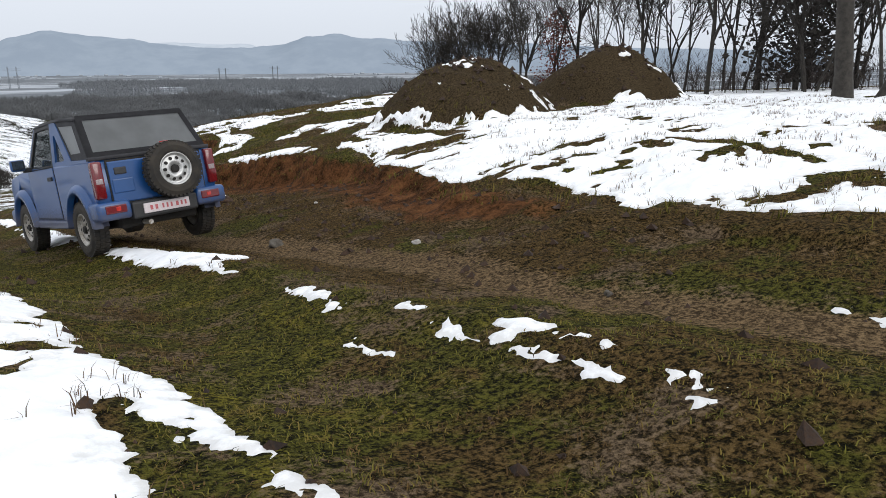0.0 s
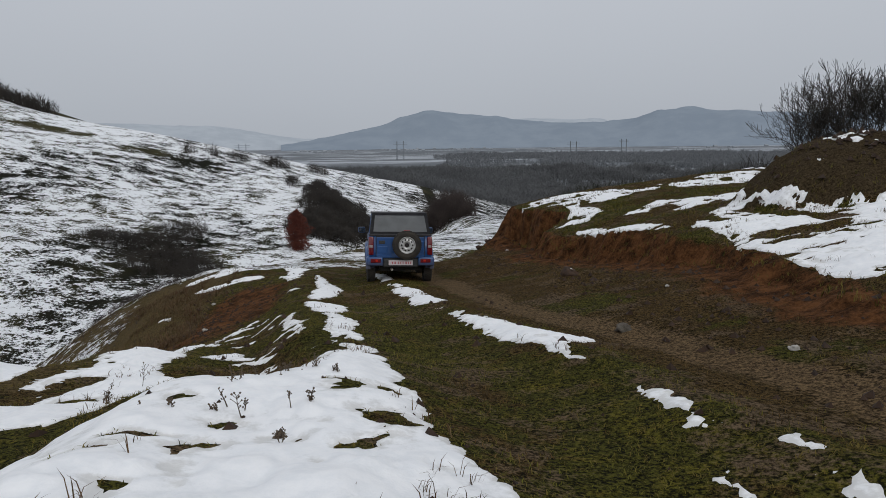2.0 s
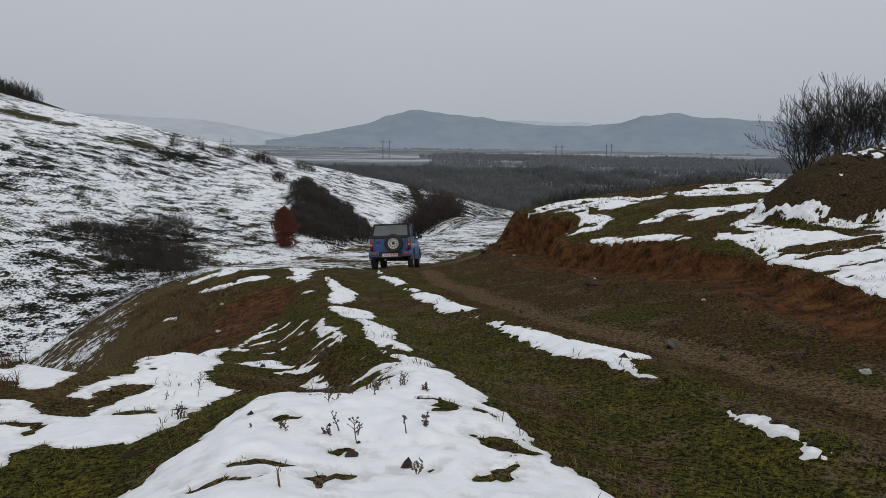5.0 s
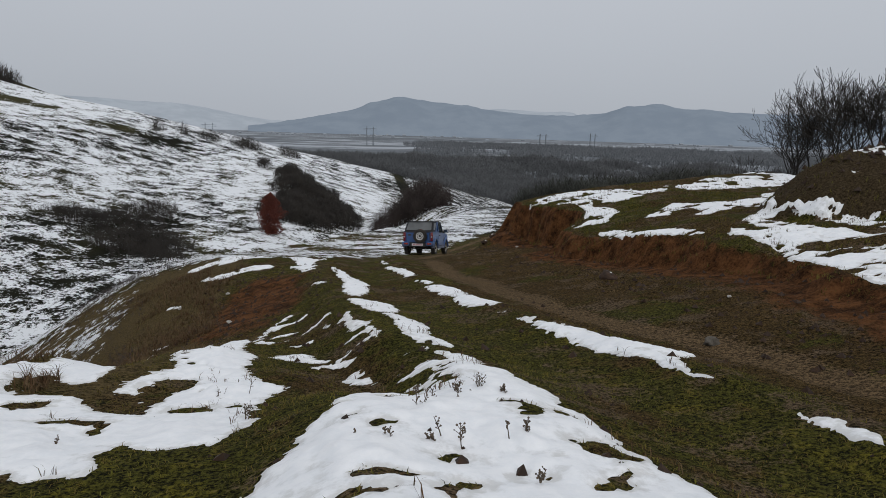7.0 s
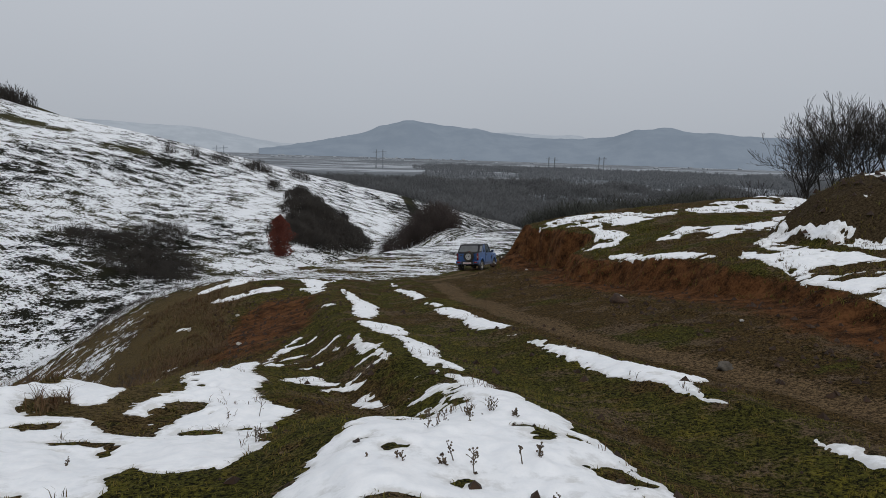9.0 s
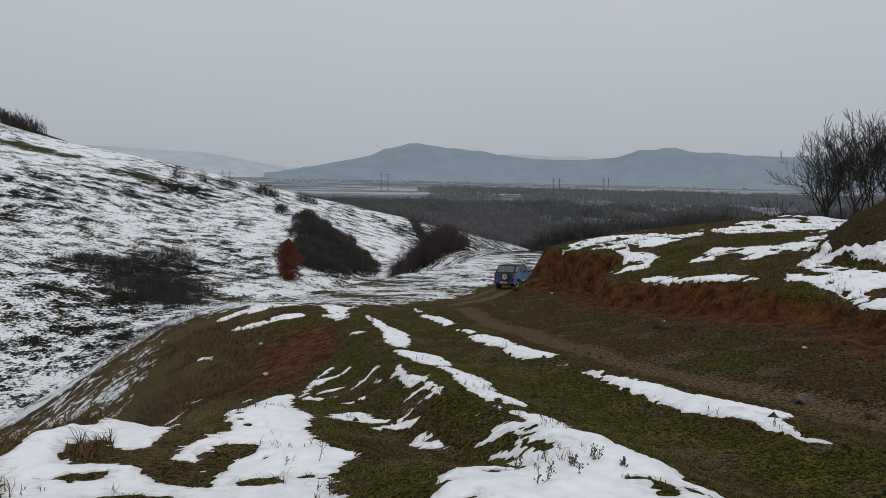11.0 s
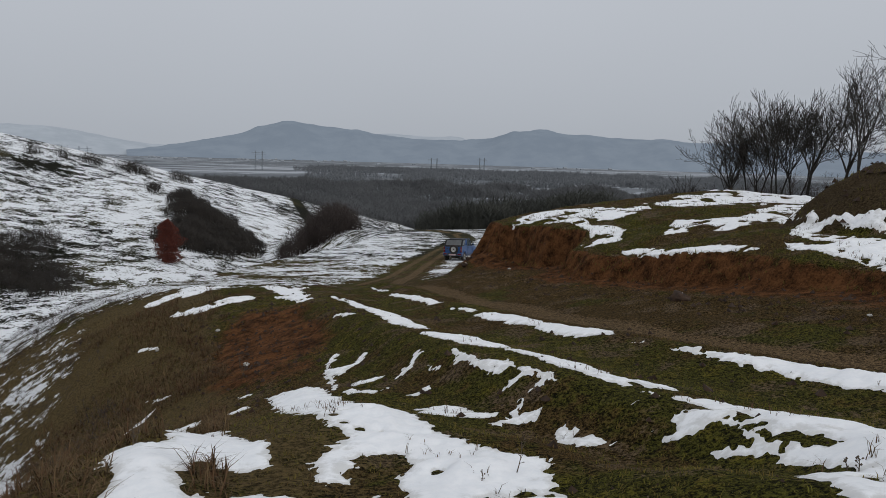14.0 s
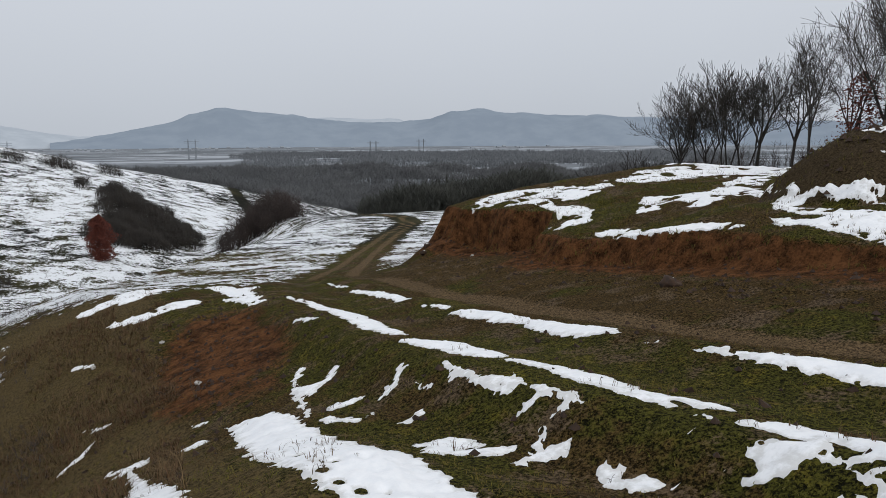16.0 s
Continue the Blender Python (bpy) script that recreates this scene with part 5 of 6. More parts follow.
stand(leafy(31, 7.4, 2.3, RUST, "leafy_tree", "rust-red tree keeping its dead leaves in the ravine", 9500, base=0.0), -13.4, 128.6)
stand(leafy(32, 4.2, 1.2, RUST, "leafy_tree", "small tree with dark withered leaves", 2400), 24.3, 24.9)
stand(leafy(33, 7.5, 2.6, THICKET, "leafy_tree", "dense dark tree among the bare ones", 3800), 25.9, 13.6)
stand(leafy(34, 7.0, 2.2, THICKET, "leafy_tree", "dense dark tree among the bare ones", 2600), 29.8, 15.4)


# ---- thickets and far woods ----
def thicket(name, label, areas, count, height, mat, seed, width=0.03, fork=5, spread_w=0.5, category="bushes"):
    """Countless thin upright stems with forks, over elliptic areas (x, y, rx, ry)."""
    rnd = np.random.RandomState(seed)
    total = sum(a[2] * a[3] for a in areas)
    pos = []
    for x, y, rx, ry in areas:
        n = int(count * rx * ry / total)
        r, a = np.sqrt(rnd.rand(n)), rnd.rand(n) * 2 * np.pi
        wob = 1 + 0.22 * np.sin(3 * a + seed) + 0.12 * np.sin(7 * a)
        pos.append(np.stack([x + rx * r * wob * np.cos(a), y + ry * r * wob * np.sin(a), 1 - r ** 3 * 0.5], 1))
    pos = np.concatenate(pos)
    z = land(pos[:, 0], pos[:, 1])
    hgt = height * pos[:, 2] * (0.65 + 0.5 * rnd.rand(len(pos))) * (0.9 + 0.35 * vnoise(pos[:, 0] / (height * 0.9), pos[:, 1] / (height * 0.9), seed))
    n = len(pos)
    root = np.stack([pos[:, 0], pos[:, 1], z - 0.1], 1)
    lean = np.stack([rnd.randn(n) * 0.12, rnd.randn(n) * 0.12, np.ones(n)], 1)
    tip = root + lean * hgt[:, None]
    segs_a, segs_b, wid = [root], [root * 0.35 + tip * 0.65], [np.full(n, width * 1.6)]
    for k in range(fork):
        f = 0.25 + 0.6 * rnd.rand(n)
        a = root * (1 - f[:, None]) + tip * f[:, None]
        d = np.stack([rnd.randn(n) * spread_w, rnd.randn(n) * spread_w, 0.5 + 0.6 * rnd.rand(n)], 1)
        b = a + d * (hgt * (1.05 - f) * 0.75)[:, None]
        segs_a.append(a)
        segs_b.append(b)
        wid.append(np.full(n, width))
    a, b, w = np.concatenate(segs_a), np.concatenate(segs_b), np.concatenate(wid)
    ang = rnd.rand(len(a)) * np.pi
    side = np.stack([np.cos(ang), np.sin(ang), 0 * ang], 1) * w[:, None]
    other = np.stack([-np.sin(ang), np.cos(ang), 0 * ang], 1) * w[:, None]
    co = np.stack([a + side, a - side * 0.6 + other * 0.8, a - side * 0.6 - other * 0.8, b], 1).reshape(-1, 3)
    i = np.arange(len(a))[:, None] * 4
    tri = np.concatenate([i + [0, 1, 3], i + [1, 2, 3], i + [2, 0, 3]], 0)
    me = bpy.data.meshes.new(name)
    me.vertices.add(len(co))
    me.vertices.foreach_set("co", co.ravel().astype(np.float32))
    me.loops.add(tri.size)
    me.loops.foreach_set("vertex_index", tri.ravel().astype(np.int32))
    me.polygons.add(len(tri))
    me.polygons.foreach_set("loop_start", (np.arange(len(tri)) * 3).astype(np.int32))
    me.update(calc_edges=True)
    me.materials.append(mat)
    return tagged(new(name, me), label, category, kind="stuff")


thicket("thicket", "dense dark leafless thicket filling the ravine", [(-14.5, 194, 3.6, 9), (-11, 180, 6, 13), (-5.5, 168, 7.5, 12), (-12, 154, 5.5, 12), (-2.5, 160, 6, 8), (-9.5, 146, 6.5, 8), (-3, 152, 6, 7)], 6500, 3.5, THICKET, 3, 0.035, 9, 0.7)
thicket("brushwood", "brown leafless brushwood beyond the field", [(12.5, 134, 6.5, 8), (16, 140, 4.5, 6)], 1700, 6.2, BRUSH, 4, 0.03, 9, 0.6)
thicket("ravine_scrub", "grey-brown scrub on the ravine floor", [(-38, 124, 8, 6), (-33, 114, 7, 8), (-28, 110, 5, 7), (-44, 122, 5, 4), (-35, 134, 5, 5)], 2600, 2.4, THICKET, 5, 0.028, 6, 0.8)
thicket("hill_scrub", "scattered scrub along the hill track", [(-29.5, 226, 4.5, 4), (-17, 232, 3.5, 3), (-40, 222, 3, 3), (-47, 220, 2, 2), (-53, 216, 2, 2), (-22, 200, 2, 5)], 700, 3.6, THICKET, 6, 0.035, 6, 0.8)
thicket("crest_wood", "dark leafless wood on the hill's crest", [(-132, 236, 10, 8), (-118, 238, 9, 7), (-106, 240, 6, 6), (-150, 238, 14, 8), (-175, 235, 18, 10)], 2400, 6.0, THICKET, 7, 0.10, 6)
thicket("slope_scrub", "low dry scrub on the falling slope", [(-9, 27, 2.5, 3), (-11, 33, 2.5, 4), (-8.5, 21, 1.4, 2.5), (-7.0, 16, 1.2, 3)], 800, 0.42, BRUSH, 8, 0.006, 7, 1.0)


thicket("undergrowth", "brown leafless undergrowth between the bare trees", [(28, 18, 4, 8), (30, 9, 5, 6), (26.5, 28, 2.5, 4), (27, 36, 3, 5)], 700, 2.2, BRUSH, 9, 0.010, 9, 0.6)


def wood(name, label, az0, az1, d0, d1, count, height, mat, seed, wide=0.045, category="wood"):
    areas = []
    rnd = random.Random(seed)
    for _ in range(130):
        a, d = radians(rnd.uniform(az0, az1)), rnd.uniform(d0, d1)
        areas.append((d * math.sin(a), d * math.cos(a), d * 0.045, d * 0.03))
    return thicket(name, label, areas, count, height, mat, seed, height * wide, 9, 0.62, category)


wood("far_wood", "leafless wood on the valley floor, mist in its grey colour", -9, 42, 480, 1050, 32000, 14.0, HAZE_WOOD, 12, 0.016)
wood("distant_wood", "leafless wood far out on the plain, haze in its pale colour", 7, 44, 1050, 2100, 16000, 15.0, DISTANT_WOOD, 15, 0.03)
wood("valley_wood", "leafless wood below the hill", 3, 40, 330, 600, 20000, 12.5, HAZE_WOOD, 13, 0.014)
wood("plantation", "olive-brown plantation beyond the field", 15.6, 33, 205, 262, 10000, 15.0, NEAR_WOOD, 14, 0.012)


# ---- pylons on the plain ----
# steel colour with the plain's mist mixed in
GALV = speckled("mist_tinted_steel", (0.16, 0.18, 0.20), (0.22, 0.24, 0.26), 0.3, 0.8)


def pylon(x, y, height):
    p = tagged(new("power_pylon"), "twin-mast steel power pylon on the misty plain", "pylon", group="pylons")
    for sx in (-1, 1):
        v, f = [], []
        half = 1.3
        for cx, cy in ((-half, -half), (half, -half), (half, half), (-half, half)):
            tube(v, f, [Vector((sx * 8 + cx, cy, 0)), Vector((sx * 8 + cx * 0.4, cy * 0.4, height))], [0.35, 0.3], 4)
        for k in range(8):
            z0, z1 = height * k / 8, height * (k + 1) / 8
            for s in (-1, 1):
                tube(v, f, [Vector((sx * 8 - s * half, -half, z0)), Vector((sx * 8 + s * half, -half, z1))], [0.16, 0.16], 3)
        ob = new("mast", link_mesh("mast", v, f, GALV))
        ob.parent = p
    v, f = [], []
    for z in (height * 0.82, height * 0.9):
        tube(v, f, [Vector((-17, 0, z)), Vector((17, 0, z))], [0.4, 0.4], 4)
    ob = new("crossarm", link_mesh("crossarm", v, f, GALV))
    ob.parent = p
    p.matrix_basis = pose(x, y, -46, 0, 0, 8)
    return p


for px, py, ph in ((71, 1749, 46), (503, 1749, 40), (-300, 1720, 44), (760, 2100, 44)):
    pylon(px, py, ph)

# far village at the mountains' foot
vrnd = random.Random(77)
# plaster greyed towards blue: far mist painted into the walls
VILLAGE = speckled("mist_tinted_plaster", (0.22, 0.245, 0.275), (0.31, 0.335, 0.36), 0.05, 0.9)
vv, vf = [], []
for k in range(45):
    a, d = radians(vrnd.choice((vrnd.uniform(-14, 8), vrnd.uniform(-14, 30)))), vrnd.uniform(3000, 3700)
    cx, cy, s, h = d * math.sin(a), d * math.cos(a), vrnd.uniform(4, 9), vrnd.uniform(4, 6.5)
    b = len(vv)
    vv.extend((cx + i * s, cy + j * 6, -46 + q * h) for q in (0, 1) for i, j in ((-1, -1), (1, -1), (1, 1), (-1, 1)))
    vv.extend(((cx - s, cy, -46 + h * 1.6), (cx + s, cy, -46 + h * 1.6)))
    vf.extend([tuple(b + i for i in q) for q in ((0, 1, 5, 4), (1, 2, 6, 5), (2, 3, 7, 6), (3, 0, 4, 7), (4, 5, 9, 8), (6, 7, 8, 9), (5, 6, 9), (7, 4, 8))])
tagged(new("village", link_mesh("village", vv, vf, VILLAGE)), "pale village houses far across the plain", "village", kind="stuff")


# ---- stones, clods, weeds, grass ----
STONE = speckled("stone", (0.04, 0.034, 0.027), (0.12, 0.105, 0.085), 12, 0.9, relief=0.01, random_tint=0.2)
EARTH = speckled("clod_earth", (0.016, 0.009, 0.006), (0.062, 0.032, 0.016), 9, 0.95, relief=0.02, random_tint=0.2)
PALE = speckled("pale_stone", (0.30, 0.28, 0.25), (0.5, 0.48, 0.45), 10, 0.85, relief=0.006)
DRY_STEM = speckled("dry_stem", (0.045, 0.032, 0.022), (0.13, 0.095, 0.06), 20, 0.95)


def rock(seed, size, mat, name, label, snow_cap=False):
    rnd = random.Random(seed)
    bm = bmesh.new()
    bmesh.ops.create_icosphere(bm, subdivisions=3, radius=1)
    off = Vector((rnd.uniform(0, 50), rnd.uniform(0, 50), rnd.uniform(0, 50)))
    stretch = Vector((rnd.uniform(0.9, 1.35), rnd.uniform(0.8, 1.1), rnd.uniform(0.6, 0.85)))
    for v in bm.verts:
        p = v.co.copy()
        k = 1 + 0.5 * noise.noise(p * 1.5 + off) + 0.28 * noise.noise(p * 3.7 + off) + 0.12 * noise.noise(p * 8 + off)
        v.co = Vector((p.x * stretch.x, p.y * stretch.y, p.z * stretch.z)) * k * size
    thing = tagged(new(name), label, "stone" if mat is not EARTH else "clod")
    if snow_cap:
        cap = bmesh.new()
        bmesh.ops.create_icosphere(cap, subdivisions=3, radius=1)
        for v in cap.verts:
            v.co = Vector((v.co.x * size * 0.4, v.co.y * size * 0.32, size * stretch.z * 0.78 + v.co.z * size * 0.17 * (1 + 0.4 * noise.noise(v.co * 2))))
        part("snow_cap", cap, MAT_SNOW, thing, "patch of snow on top", True)
    part("rock_body", bm, mat, thing, "", True)
    return thing


for seed, x, y, s, mat, lab, cap in ((1, 4.3, 12.6, 0.19, EARTH, "dark clod with snow on top at the bank's foot", True), (2, 3.3, 6.7, 0.085, STONE, "grey stone lying on the track's verge", False),
                                     (3, -3.64, 14.9, 0.055, PALE, "white stone on the red scar", False), (4, -4.2, 18.4, 0.05, PALE, "white stone on the red scar", False),
                                     (5, 4.8, 8.9, 0.03, PALE, "pale stone on the bank's foot", False), (6, 4.9, 26.6, 0.16, EARTH, "fallen clod at the bank's end", True),
                                     (7, 5.3, 28.3, 0.2, EARTH, "fallen clod at the bank's end", False), (8, 4.4, 25.6, 0.13, EARTH, "fallen clod at the bank's end", True),
                                     (9, 6.0, 29.4, 0.22, EARTH, "fallen clod at the bank's end", False), (10, 4.9, 22.6, 0.05, PALE, "pale stone under the bank", False),
                                     (11, 4.2, 4.6, 0.045, PALE, "pale stone under the bank", False), (12, 3.9, 1.4, 0.035, STONE, "small stone in the grass", False),
                                     (13, -5.6, 19.0, 0.06, PALE, "white stone on the dry slope", False), (14, -0.2, 0.0, 0.04, STONE, "small stone in the grass", False)):
    rock(seed, s, mat, "stone" if mat is not EARTH else "earth_clod", lab, cap).matrix_basis = pose(x, y, on_land(x, y, -s * 0.3), 0, 0, seed * 47)

# loose crumbs under the bank and on the scar
crnd = np.random.RandomState(8)
cv, cf = [], []
spots = [(profile(np.array([yy]), BANK_X)[0] - crnd.uniform(0.3, 2.6), yy) for yy in crnd.uniform(2, 27, 900)] + [(-3.3 + crnd.randn() * 1.1, 16.2 + crnd.randn() * 3) for _ in range(900)] + [(crnd.uniform(-2, 5), crnd.uniform(-1, 12)) for _ in range(350)] + [(h[0] + crnd.randn() * 1.1, h[1] + crnd.randn() * 1.1) for h in HEAPS for _ in range(320)]
for x, y in spots:
    s = (0.012 + 0.05 * crnd.rand() ** 3) * (1.7 if x > 8 else 1.0)
    c = Vector((x, y, on_land(x, y, -s * 0.4)))
    b = len(cv)
    t = crnd.rand() * 6.28
    for k in range(4):
        cv.append(c + Vector((math.cos(t + k * 1.57) * s * crnd.uniform(0.7, 1.3), math.sin(t + k * 1.57) * s * crnd.uniform(0.7, 1.3), -s * 0.3)))
    cv.append(c + Vector((s * 0.3 * crnd.randn(), s * 0.3 * crnd.randn(), s * crnd.uniform(0.5, 0.9))))
    cf.extend([(b, b + 1, b + 4), (b + 1, b + 2, b + 4), (b + 2, b + 3, b + 4), (b + 3, b, b + 4)])
tagged(new("gravel", link_mesh("gravel", cv, cf, EARTH)), "crumbs of earth and gravel under the bank", "gravel", kind="stuff")


def weed(seed, height, label="dry brown weed stalk standing in the snow"):
    rnd = random.Random(seed)
    w = tagged(new("dry_weed"), label, "weed", group="dry weeds")
    v, f = [], []
    for s in range(rnd.choice((1, 2, 3))):
        st = limb(rnd, Vector((rnd.uniform(-0.03, 0.03), rnd.uniform(-0.03, 0.03), -0.05)), Vector((rnd.uniform(-0.3, 0.3), rnd.uniform(-0.3, 0.3), 1)), height * rnd.uniform(0.7, 1), 5, 0.12, 0.0)
        tube(v, f, st, [0.0045, 0.004, 0.0035, 0.003, 0.0025, 0.0018], 4)
        for k in range(9):
            g = rnd.uniform(0.35, 0.98)
            q = min(int(g * 5), 4)
            p = st[q].lerp(st[q + 1], g * 5 - q)
            tw = limb(rnd, p, Vector((rnd.uniform(-1, 1), rnd.uniform(-1, 1), 0.7)), height * rnd.uniform(0.1, 0.25), 2, 0.2, 0.1)
            tube(v, f, tw, [0.0026, 0.002, 0.0014], 3)
            tip = tw[-1]
            b = len(v)
            r = rnd.uniform(0.004, 0.009)
            v.extend((tip + Vector((r, 0, 0)), tip + Vector((0, r, 0)), tip + Vector((-r, 0, 0)), tip + Vector((0, -r, 0)), tip + Vector((0, 0, r)), tip + Vector((0, 0, -r))))
            f.extend([tuple(b + i for i in q) for q in ((0, 1, 4), (1, 2, 4), (2, 3, 4), (3, 0, 4), (1, 0, 5), (2, 1, 5), (3, 2, 5), (0, 3, 5))])
    ob = new("stalk", link_mesh("stalk", v, f, DRY_STEM))
    ob.parent = w
    return w


for k, (x, y, h) in enumerate([(-0.51, 2.55, 0.23), (-0.19, 3.78, 0.19), (-0.57, 3.42, 0.18), (-0.67, 2.65, 0.08), (-0.22, 2.64, 0.13), (-0.38, 3.64, 0.16), (-1.91, 4.26, 0.19), (-2.06, 5.54, 0.28), (-1.14, 2.63, 0.06), (-3.12, 3.78, 0.11), (-0.68, 3.27, 0.19), (-0.38, 3.44, 0.15), (-0.92, 2.62, 0.1), (-0.63, 2.68, 0.2), (-2.34, 5.5, 0.13), (-0.59, 4.16, 0.11), (-0.03, 3.69, 0.11), (-3.06, 7.49, 0.11), (-3.71, 14.17, 0.39), (-0.23, 2.02, 0.12), (-4.69, 6.94, 0.2), (-0.49, 2.66, 0.11), (-0.11, 2.68, 0.14)]):
    weed(100 + k, h).matrix_basis = pose(x, y, on_land(x, y, -0.04), 0, 0, 53 * k)



def blades(name, label, xs, ys, zs, heights, mat, seed, width=0.004, lean=0.7, per=3):
    """Bent grass blades in tufts: one mesh."""
    rnd = np.random.RandomState(seed)
    xs, ys, zs, heights = (np.repeat(q, per) for q in (xs, ys, zs, heights))
    n = len(xs)
    a, ln = rnd.rand(n) * 2 * np.pi, lean * (0.3 + rnd.rand(n))
    h = heights * (0.6 + 0.6 * rnd.rand(n))
    root = np.stack([xs + rnd.randn(n) * 0.012, ys + rnd.randn(n) * 0.012, zs - 0.01], 1)
    way = np.stack([np.cos(a), np.sin(a), 0 * a], 1)
    side = np.stack([-np.sin(a), np.cos(a), 0 * a], 1) * (width * (0.7 + 0.6 * rnd.rand(n)))[:, None]
    mid_p = root + way * (h * ln * 0.3)[:, None] + np.array([0, 0, 1]) * (h * 0.6)[:, None]
    tip = root + way * (h * ln)[:, None] + np.array([0, 0, 1]) * (h * (1 - 0.25 * ln))[:, None]
    co = np.stack([root - side, root + side, mid_p + side * 0.7, mid_p - side * 0.7, tip], 1).reshape(-1, 3)
    i = np.arange(n)[:, None] * 5
    tri = np.concatenate([i + [0, 1, 2], i + [0, 2, 3], i + [3, 2, 4]], 0)
    me = bpy.data.meshes.new(name)
    me.vertices.add(len(co))
    me.vertices.foreach_set("co", co.ravel().astype(np.float32))
    me.loops.add(tri.size)
    me.loops.foreach_set("vertex_index", tri.ravel().astype(np.int32))
    me.polygons.add(len(tri))
    me.polygons.foreach_set("loop_start", (np.arange(len(tri)) * 3).astype(np.int32))
    me.update(calc_edges=True)
    me.materials.append(mat)
    return tagged(new(name, me), label, "grass", kind="stuff")


def blade_material(name, c1, c2, c3):
    m, nt, b = material(name, 0.9)
    b.inputs["Specular IOR Level"].default_value = 0.2
    geo = nt.nodes.new("ShaderNodeNewGeometry")
    r = geo.outputs["Random Per Island"]
    col = mixed(nt, span(nt, r, 0.0, 0.6), c1, c2)
    col = mixed(nt, span(nt, math_node(nt, "MULTIPLY_ADD", noise_node(nt, 0.8, 3), 0.8, math_node(nt, "MULTIPLY", r, 0.4)), 0.5, 0.75), col, c3)
    nt.links.new(col, b.inputs["Base Color"])
    return m


def turf_at(x, y):
    """How green the turf is, 0 brown to 1 green, in patches."""
    v = x - profile(y, TRACK_X)
    return ramp(-0.25, 0.35, fbm(x * 0.9, y * 0.7, 3, 211) + 0.35 * np.exp(-((v + 1.0) / 1.2) ** 2) + 0.5 * ramp(-1.6, -2.6, v) - 0.6 * ramp(1.6, 2.6, v))


MOSSY = blade_material("short_grass", (0.018, 0.019, 0.004), (0.138, 0.132, 0.020), (0.145, 0.106, 0.026))
FADED = blade_material("faded_grass", (0.020, 0.012, 0.004), (0.165, 0.104, 0.036), (0.072, 0.042, 0.015))
STRAW = blade_material("dead_grass", (0.045, 0.030, 0.014), (0.165, 0.112, 0.056), (0.085, 0.045, 0.022))
grnd = np.random.RandomState(17)
N_TURF = 150000
gx, gy = grnd.uniform(-7, 6.5, N_TURF), -2.5 + 24 * grnd.rand(N_TURF) ** 1.5
keep = (snow_depth(gx, gy) < -0.01) & (1.1 * np.exp(-((gx - profile(gy, TRACK_X) - 1.15) / 0.5) ** 2) < grnd.rand(N_TURF)) & (gx < bank_edge(gy) - 0.9)
keep &= np.exp(-((gx + 3.2) / 1.4) ** 2 - ((gy - 16.0) / 3.7) ** 2) < 0.35 + 0.6 * grnd.rand(N_TURF) ** 3
keep &= fbm(gx * 3.1, gy * 3.1, 3, 201) > 0.30 - 0.9 * grnd.rand(N_TURF)
gx, gy = gx[keep], gy[keep]
lush = turf_at(gx, gy) > grnd.rand(len(gx))
for sort, nm, lab, mat, tall in ((lush, "short_grass", "short mossy winter grass along the track", MOSSY, 0.016), (~lush, "faded_grass", "short faded brown grass on the trodden ground", FADED, 0.02)):
    bx, by = gx[sort], gy[sort]
    blades(nm, lab, bx, by, land(bx, by), tall + 0.026 * grnd.rand(len(bx)), mat, 3, 0.0032, 1.2, 3)
dx, dy = -4.0 - 4.2 * grnd.rand(12000) ** 1.4, 3.5 + 20 * grnd.rand(12000)
keep = (snow_depth(dx, dy) < -0.02) & (dx - profile(dy, TRACK_X) < -5.0 - 0.5 * fbm(dx, dy, 2, 205)) & (fbm(dx * 0.8, dy * 0.8, 3, 206) > -0.2)
dx, dy = dx[keep], dy[keep]
blades("dead_grass", "tall dead straw-coloured grass on the slope", dx, dy, land(dx, dy), 0.07 + 0.2 * grnd.rand(len(dx)) ** 2, STRAW, 4, 0.004, 1.3, 4)
ex, ey = grnd.uniform(4.5, 12, 9000), grnd.uniform(0, 26, 9000)
inn = ex - bank_edge(ey)
keep = (inn > -0.5) & (snow_depth(ex, ey) < 0.01) & ((inn < 0.5) | (fbm(ex * 2, ey * 2, 2, 207) > 0))
ex, ey = ex[keep], ey[keep]
blades("edge_grass", "ragged grass along the bank's lip", ex, ey, land(ex, ey), 0.06 + 0.08 * grnd.rand(len(ex)), MOSSY, 5, 0.004, 1.0, 4)
tx, ty = grnd.uniform(-6, 17, 34000), grnd.uniform(-2, 26.5, 34000)
sd = snow_depth(tx, ty)
keep = (sd > -0.02) & (sd < 0.5) & (fbm(tx * 1.7, ty * 1.7, 2, 208) > 0.35 - 0.2 * (tx > 6))
tx, ty = tx[keep], ty[keep]
blades("snow_tufts", "dead blades poking through the snow", tx, ty, land(tx, ty) + 0.03, 0.05 + 0.06 * grnd.rand(len(tx)), STRAW, 6, 0.003, 1.0, 3)


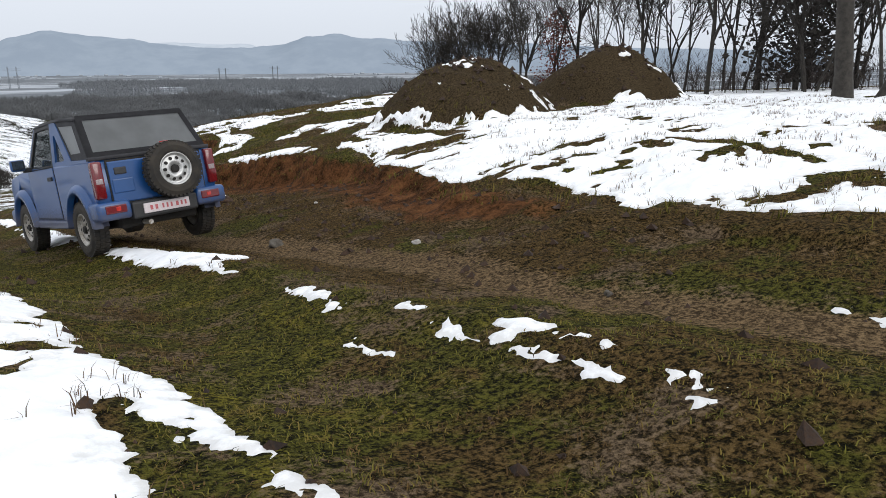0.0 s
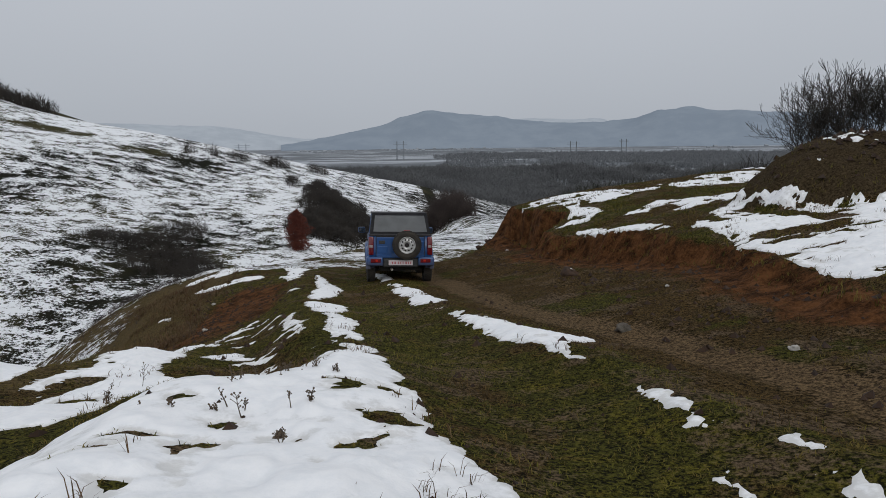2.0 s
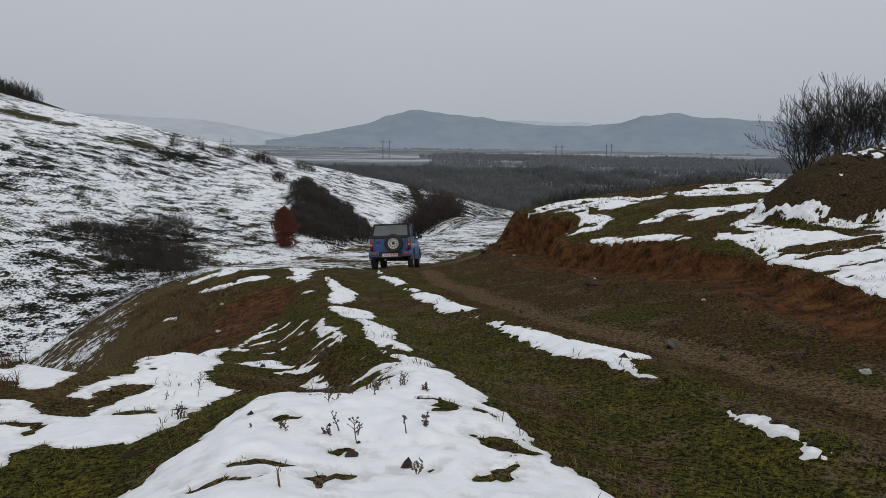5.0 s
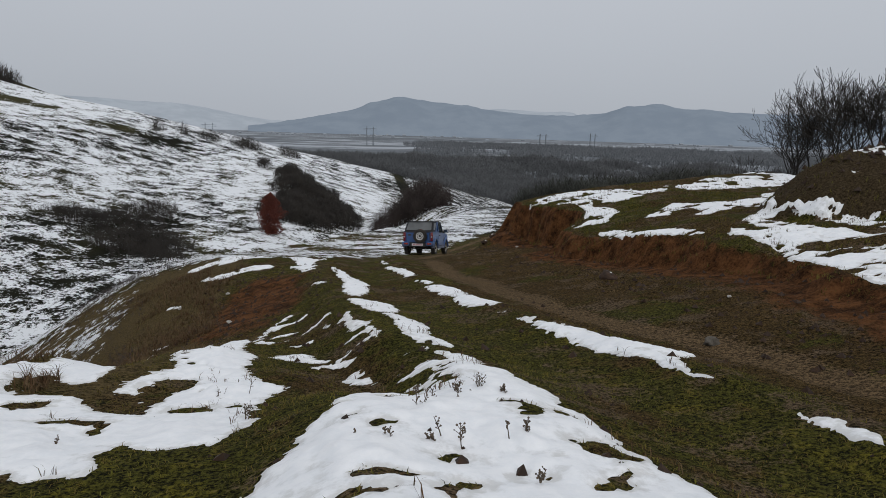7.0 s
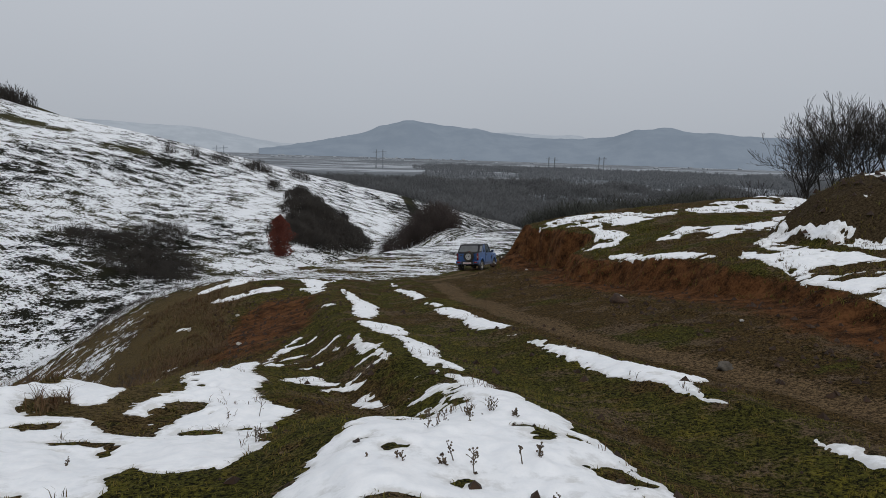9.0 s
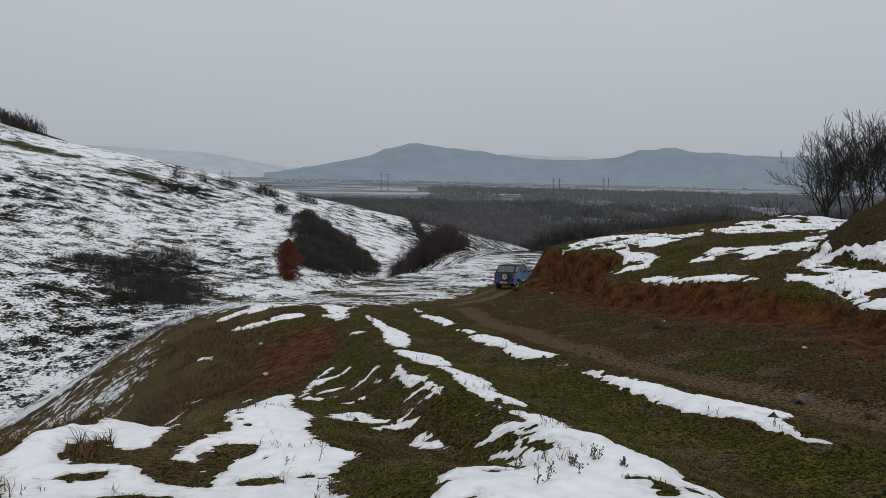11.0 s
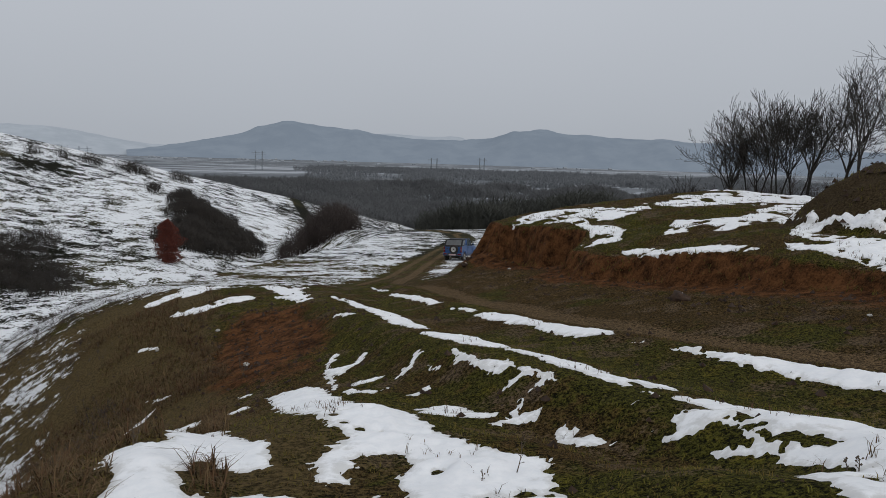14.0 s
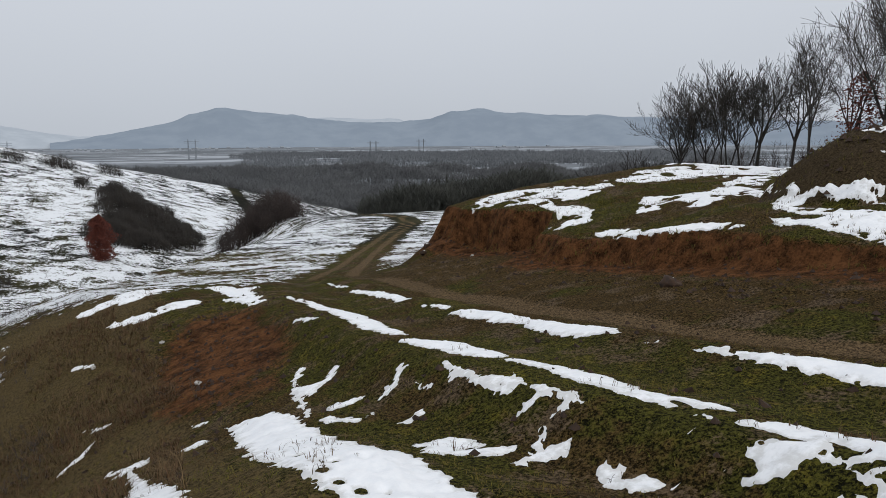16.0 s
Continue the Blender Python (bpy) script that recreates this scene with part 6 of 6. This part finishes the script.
# ---- what moves ----
CAR_ROWS = [  # seconds, rear axle x, y, compass heading in degrees
    (0, 2.07, 8.3, -13), (0.5, 1.74, 10.25, -9), (1, 1.36, 12.6, -7), (1.5, 1.08, 14.9, -3), (2, 0.93, 17.1, -1), (2.5, 0.8, 19.1, 0), (3, 0.70, 20.7, 0),
    (3.5, 0.60, 22.2, 1), (4, 0.60, 23.8, 2), (5, 0.95, 27.2, 10), (6, 1.75, 31.0, 17), (6.5, 2.4, 33.6, 20), (7, 3.2, 36.8, 21), (7.5, 4.7, 40.2, 23), (8, 5.9, 44.0, 27),
    (8.5, 6.6, 45.8, 29), (9, 7.4, 47.8, 31), (9.5, 8.3, 50.0, 34), (10.5, 9.5, 51.3, 37), (12, 10.3, 51.8, 40), (12.5, 10.8, 52.3, 40), (13, 11.7, 53.6, 40), (13.5, 12.6, 55.0, 36),
    (14, 14.6, 58.0, 38), (14.5, 17.5, 61.6, 42), (15, 21.2, 65.6, 46), (15.5, 26.0, 69.6, 50), (16, 31.5, 73.6, 52),
]


def car_state(t):
    cols = np.array(CAR_ROWS).T
    return tuple(float(profile(np.array([t]), list(zip(cols[0], c)))[0]) for c in cols[1:])


LEAN = [(0, 5.0), (0.5, 3.5), (1.0, 2.0), (2.0, 0), (16, 0)]  # sway over the ruts, degrees


def car_pose(t):
    """The car on the ground under its four wheels."""
    x, y, h = car_state(t)
    f, r = Vector((math.sin(radians(h)), math.cos(radians(h)), 0)), Vector((math.cos(radians(h)), -math.sin(radians(h)), 0))
    base = Vector((x, y, 0))
    z = {}
    for k, (side, along) in {"rr": (0.68, 0), "rl": (-0.68, 0), "fr": (0.68, 2.25), "fl": (-0.68, 2.25)}.items():
        p = base + r * side + f * along
        z[k] = on_land(p.x, p.y, 0.02)
    rear, front = (z["rr"] + z["rl"]) / 2, (z["fr"] + z["fl"]) / 2
    tilt = math.atan2(front - rear, 2.25)
    roll = math.atan2((z["rr"] + z["fr"] - z["rl"] - z["fl"]) / 2, 1.36)
    lean = float(profile(np.array([t]), LEAN)[0])
    roll += radians(lean)
    rear += 0.68 * math.sin(radians(lean))
    m = pose(0, 0, 0, 0, 0, -h) @ pose(0, 0, 0, math.degrees(tilt), -math.degrees(roll), 0)
    return Matrix.Translation((x, y, rear)) @ m @ Matrix.Translation((0, -R_AXLE * LIFT, 0))


def motions():
    times = [k / 10 for k in range(161)]
    walk(car, [(t, car_pose(t)) for t in times])
    gone, turns, last = 0.0, [], None
    for k in range(481):
        t = k / 30
        x, y, _ = car_state(t)
        if last:
            gone += math.hypot(x - last[0], y - last[1])
        last = (x, y)
        turns.append((t, gone))
    for w in car_wheels:
        x, y, z = w.location
        walk(w, [(t, pose(x, y, z, -math.degrees(g / WHEEL_R / LIFT), 0, 0)) for t, g in turns])


motions()
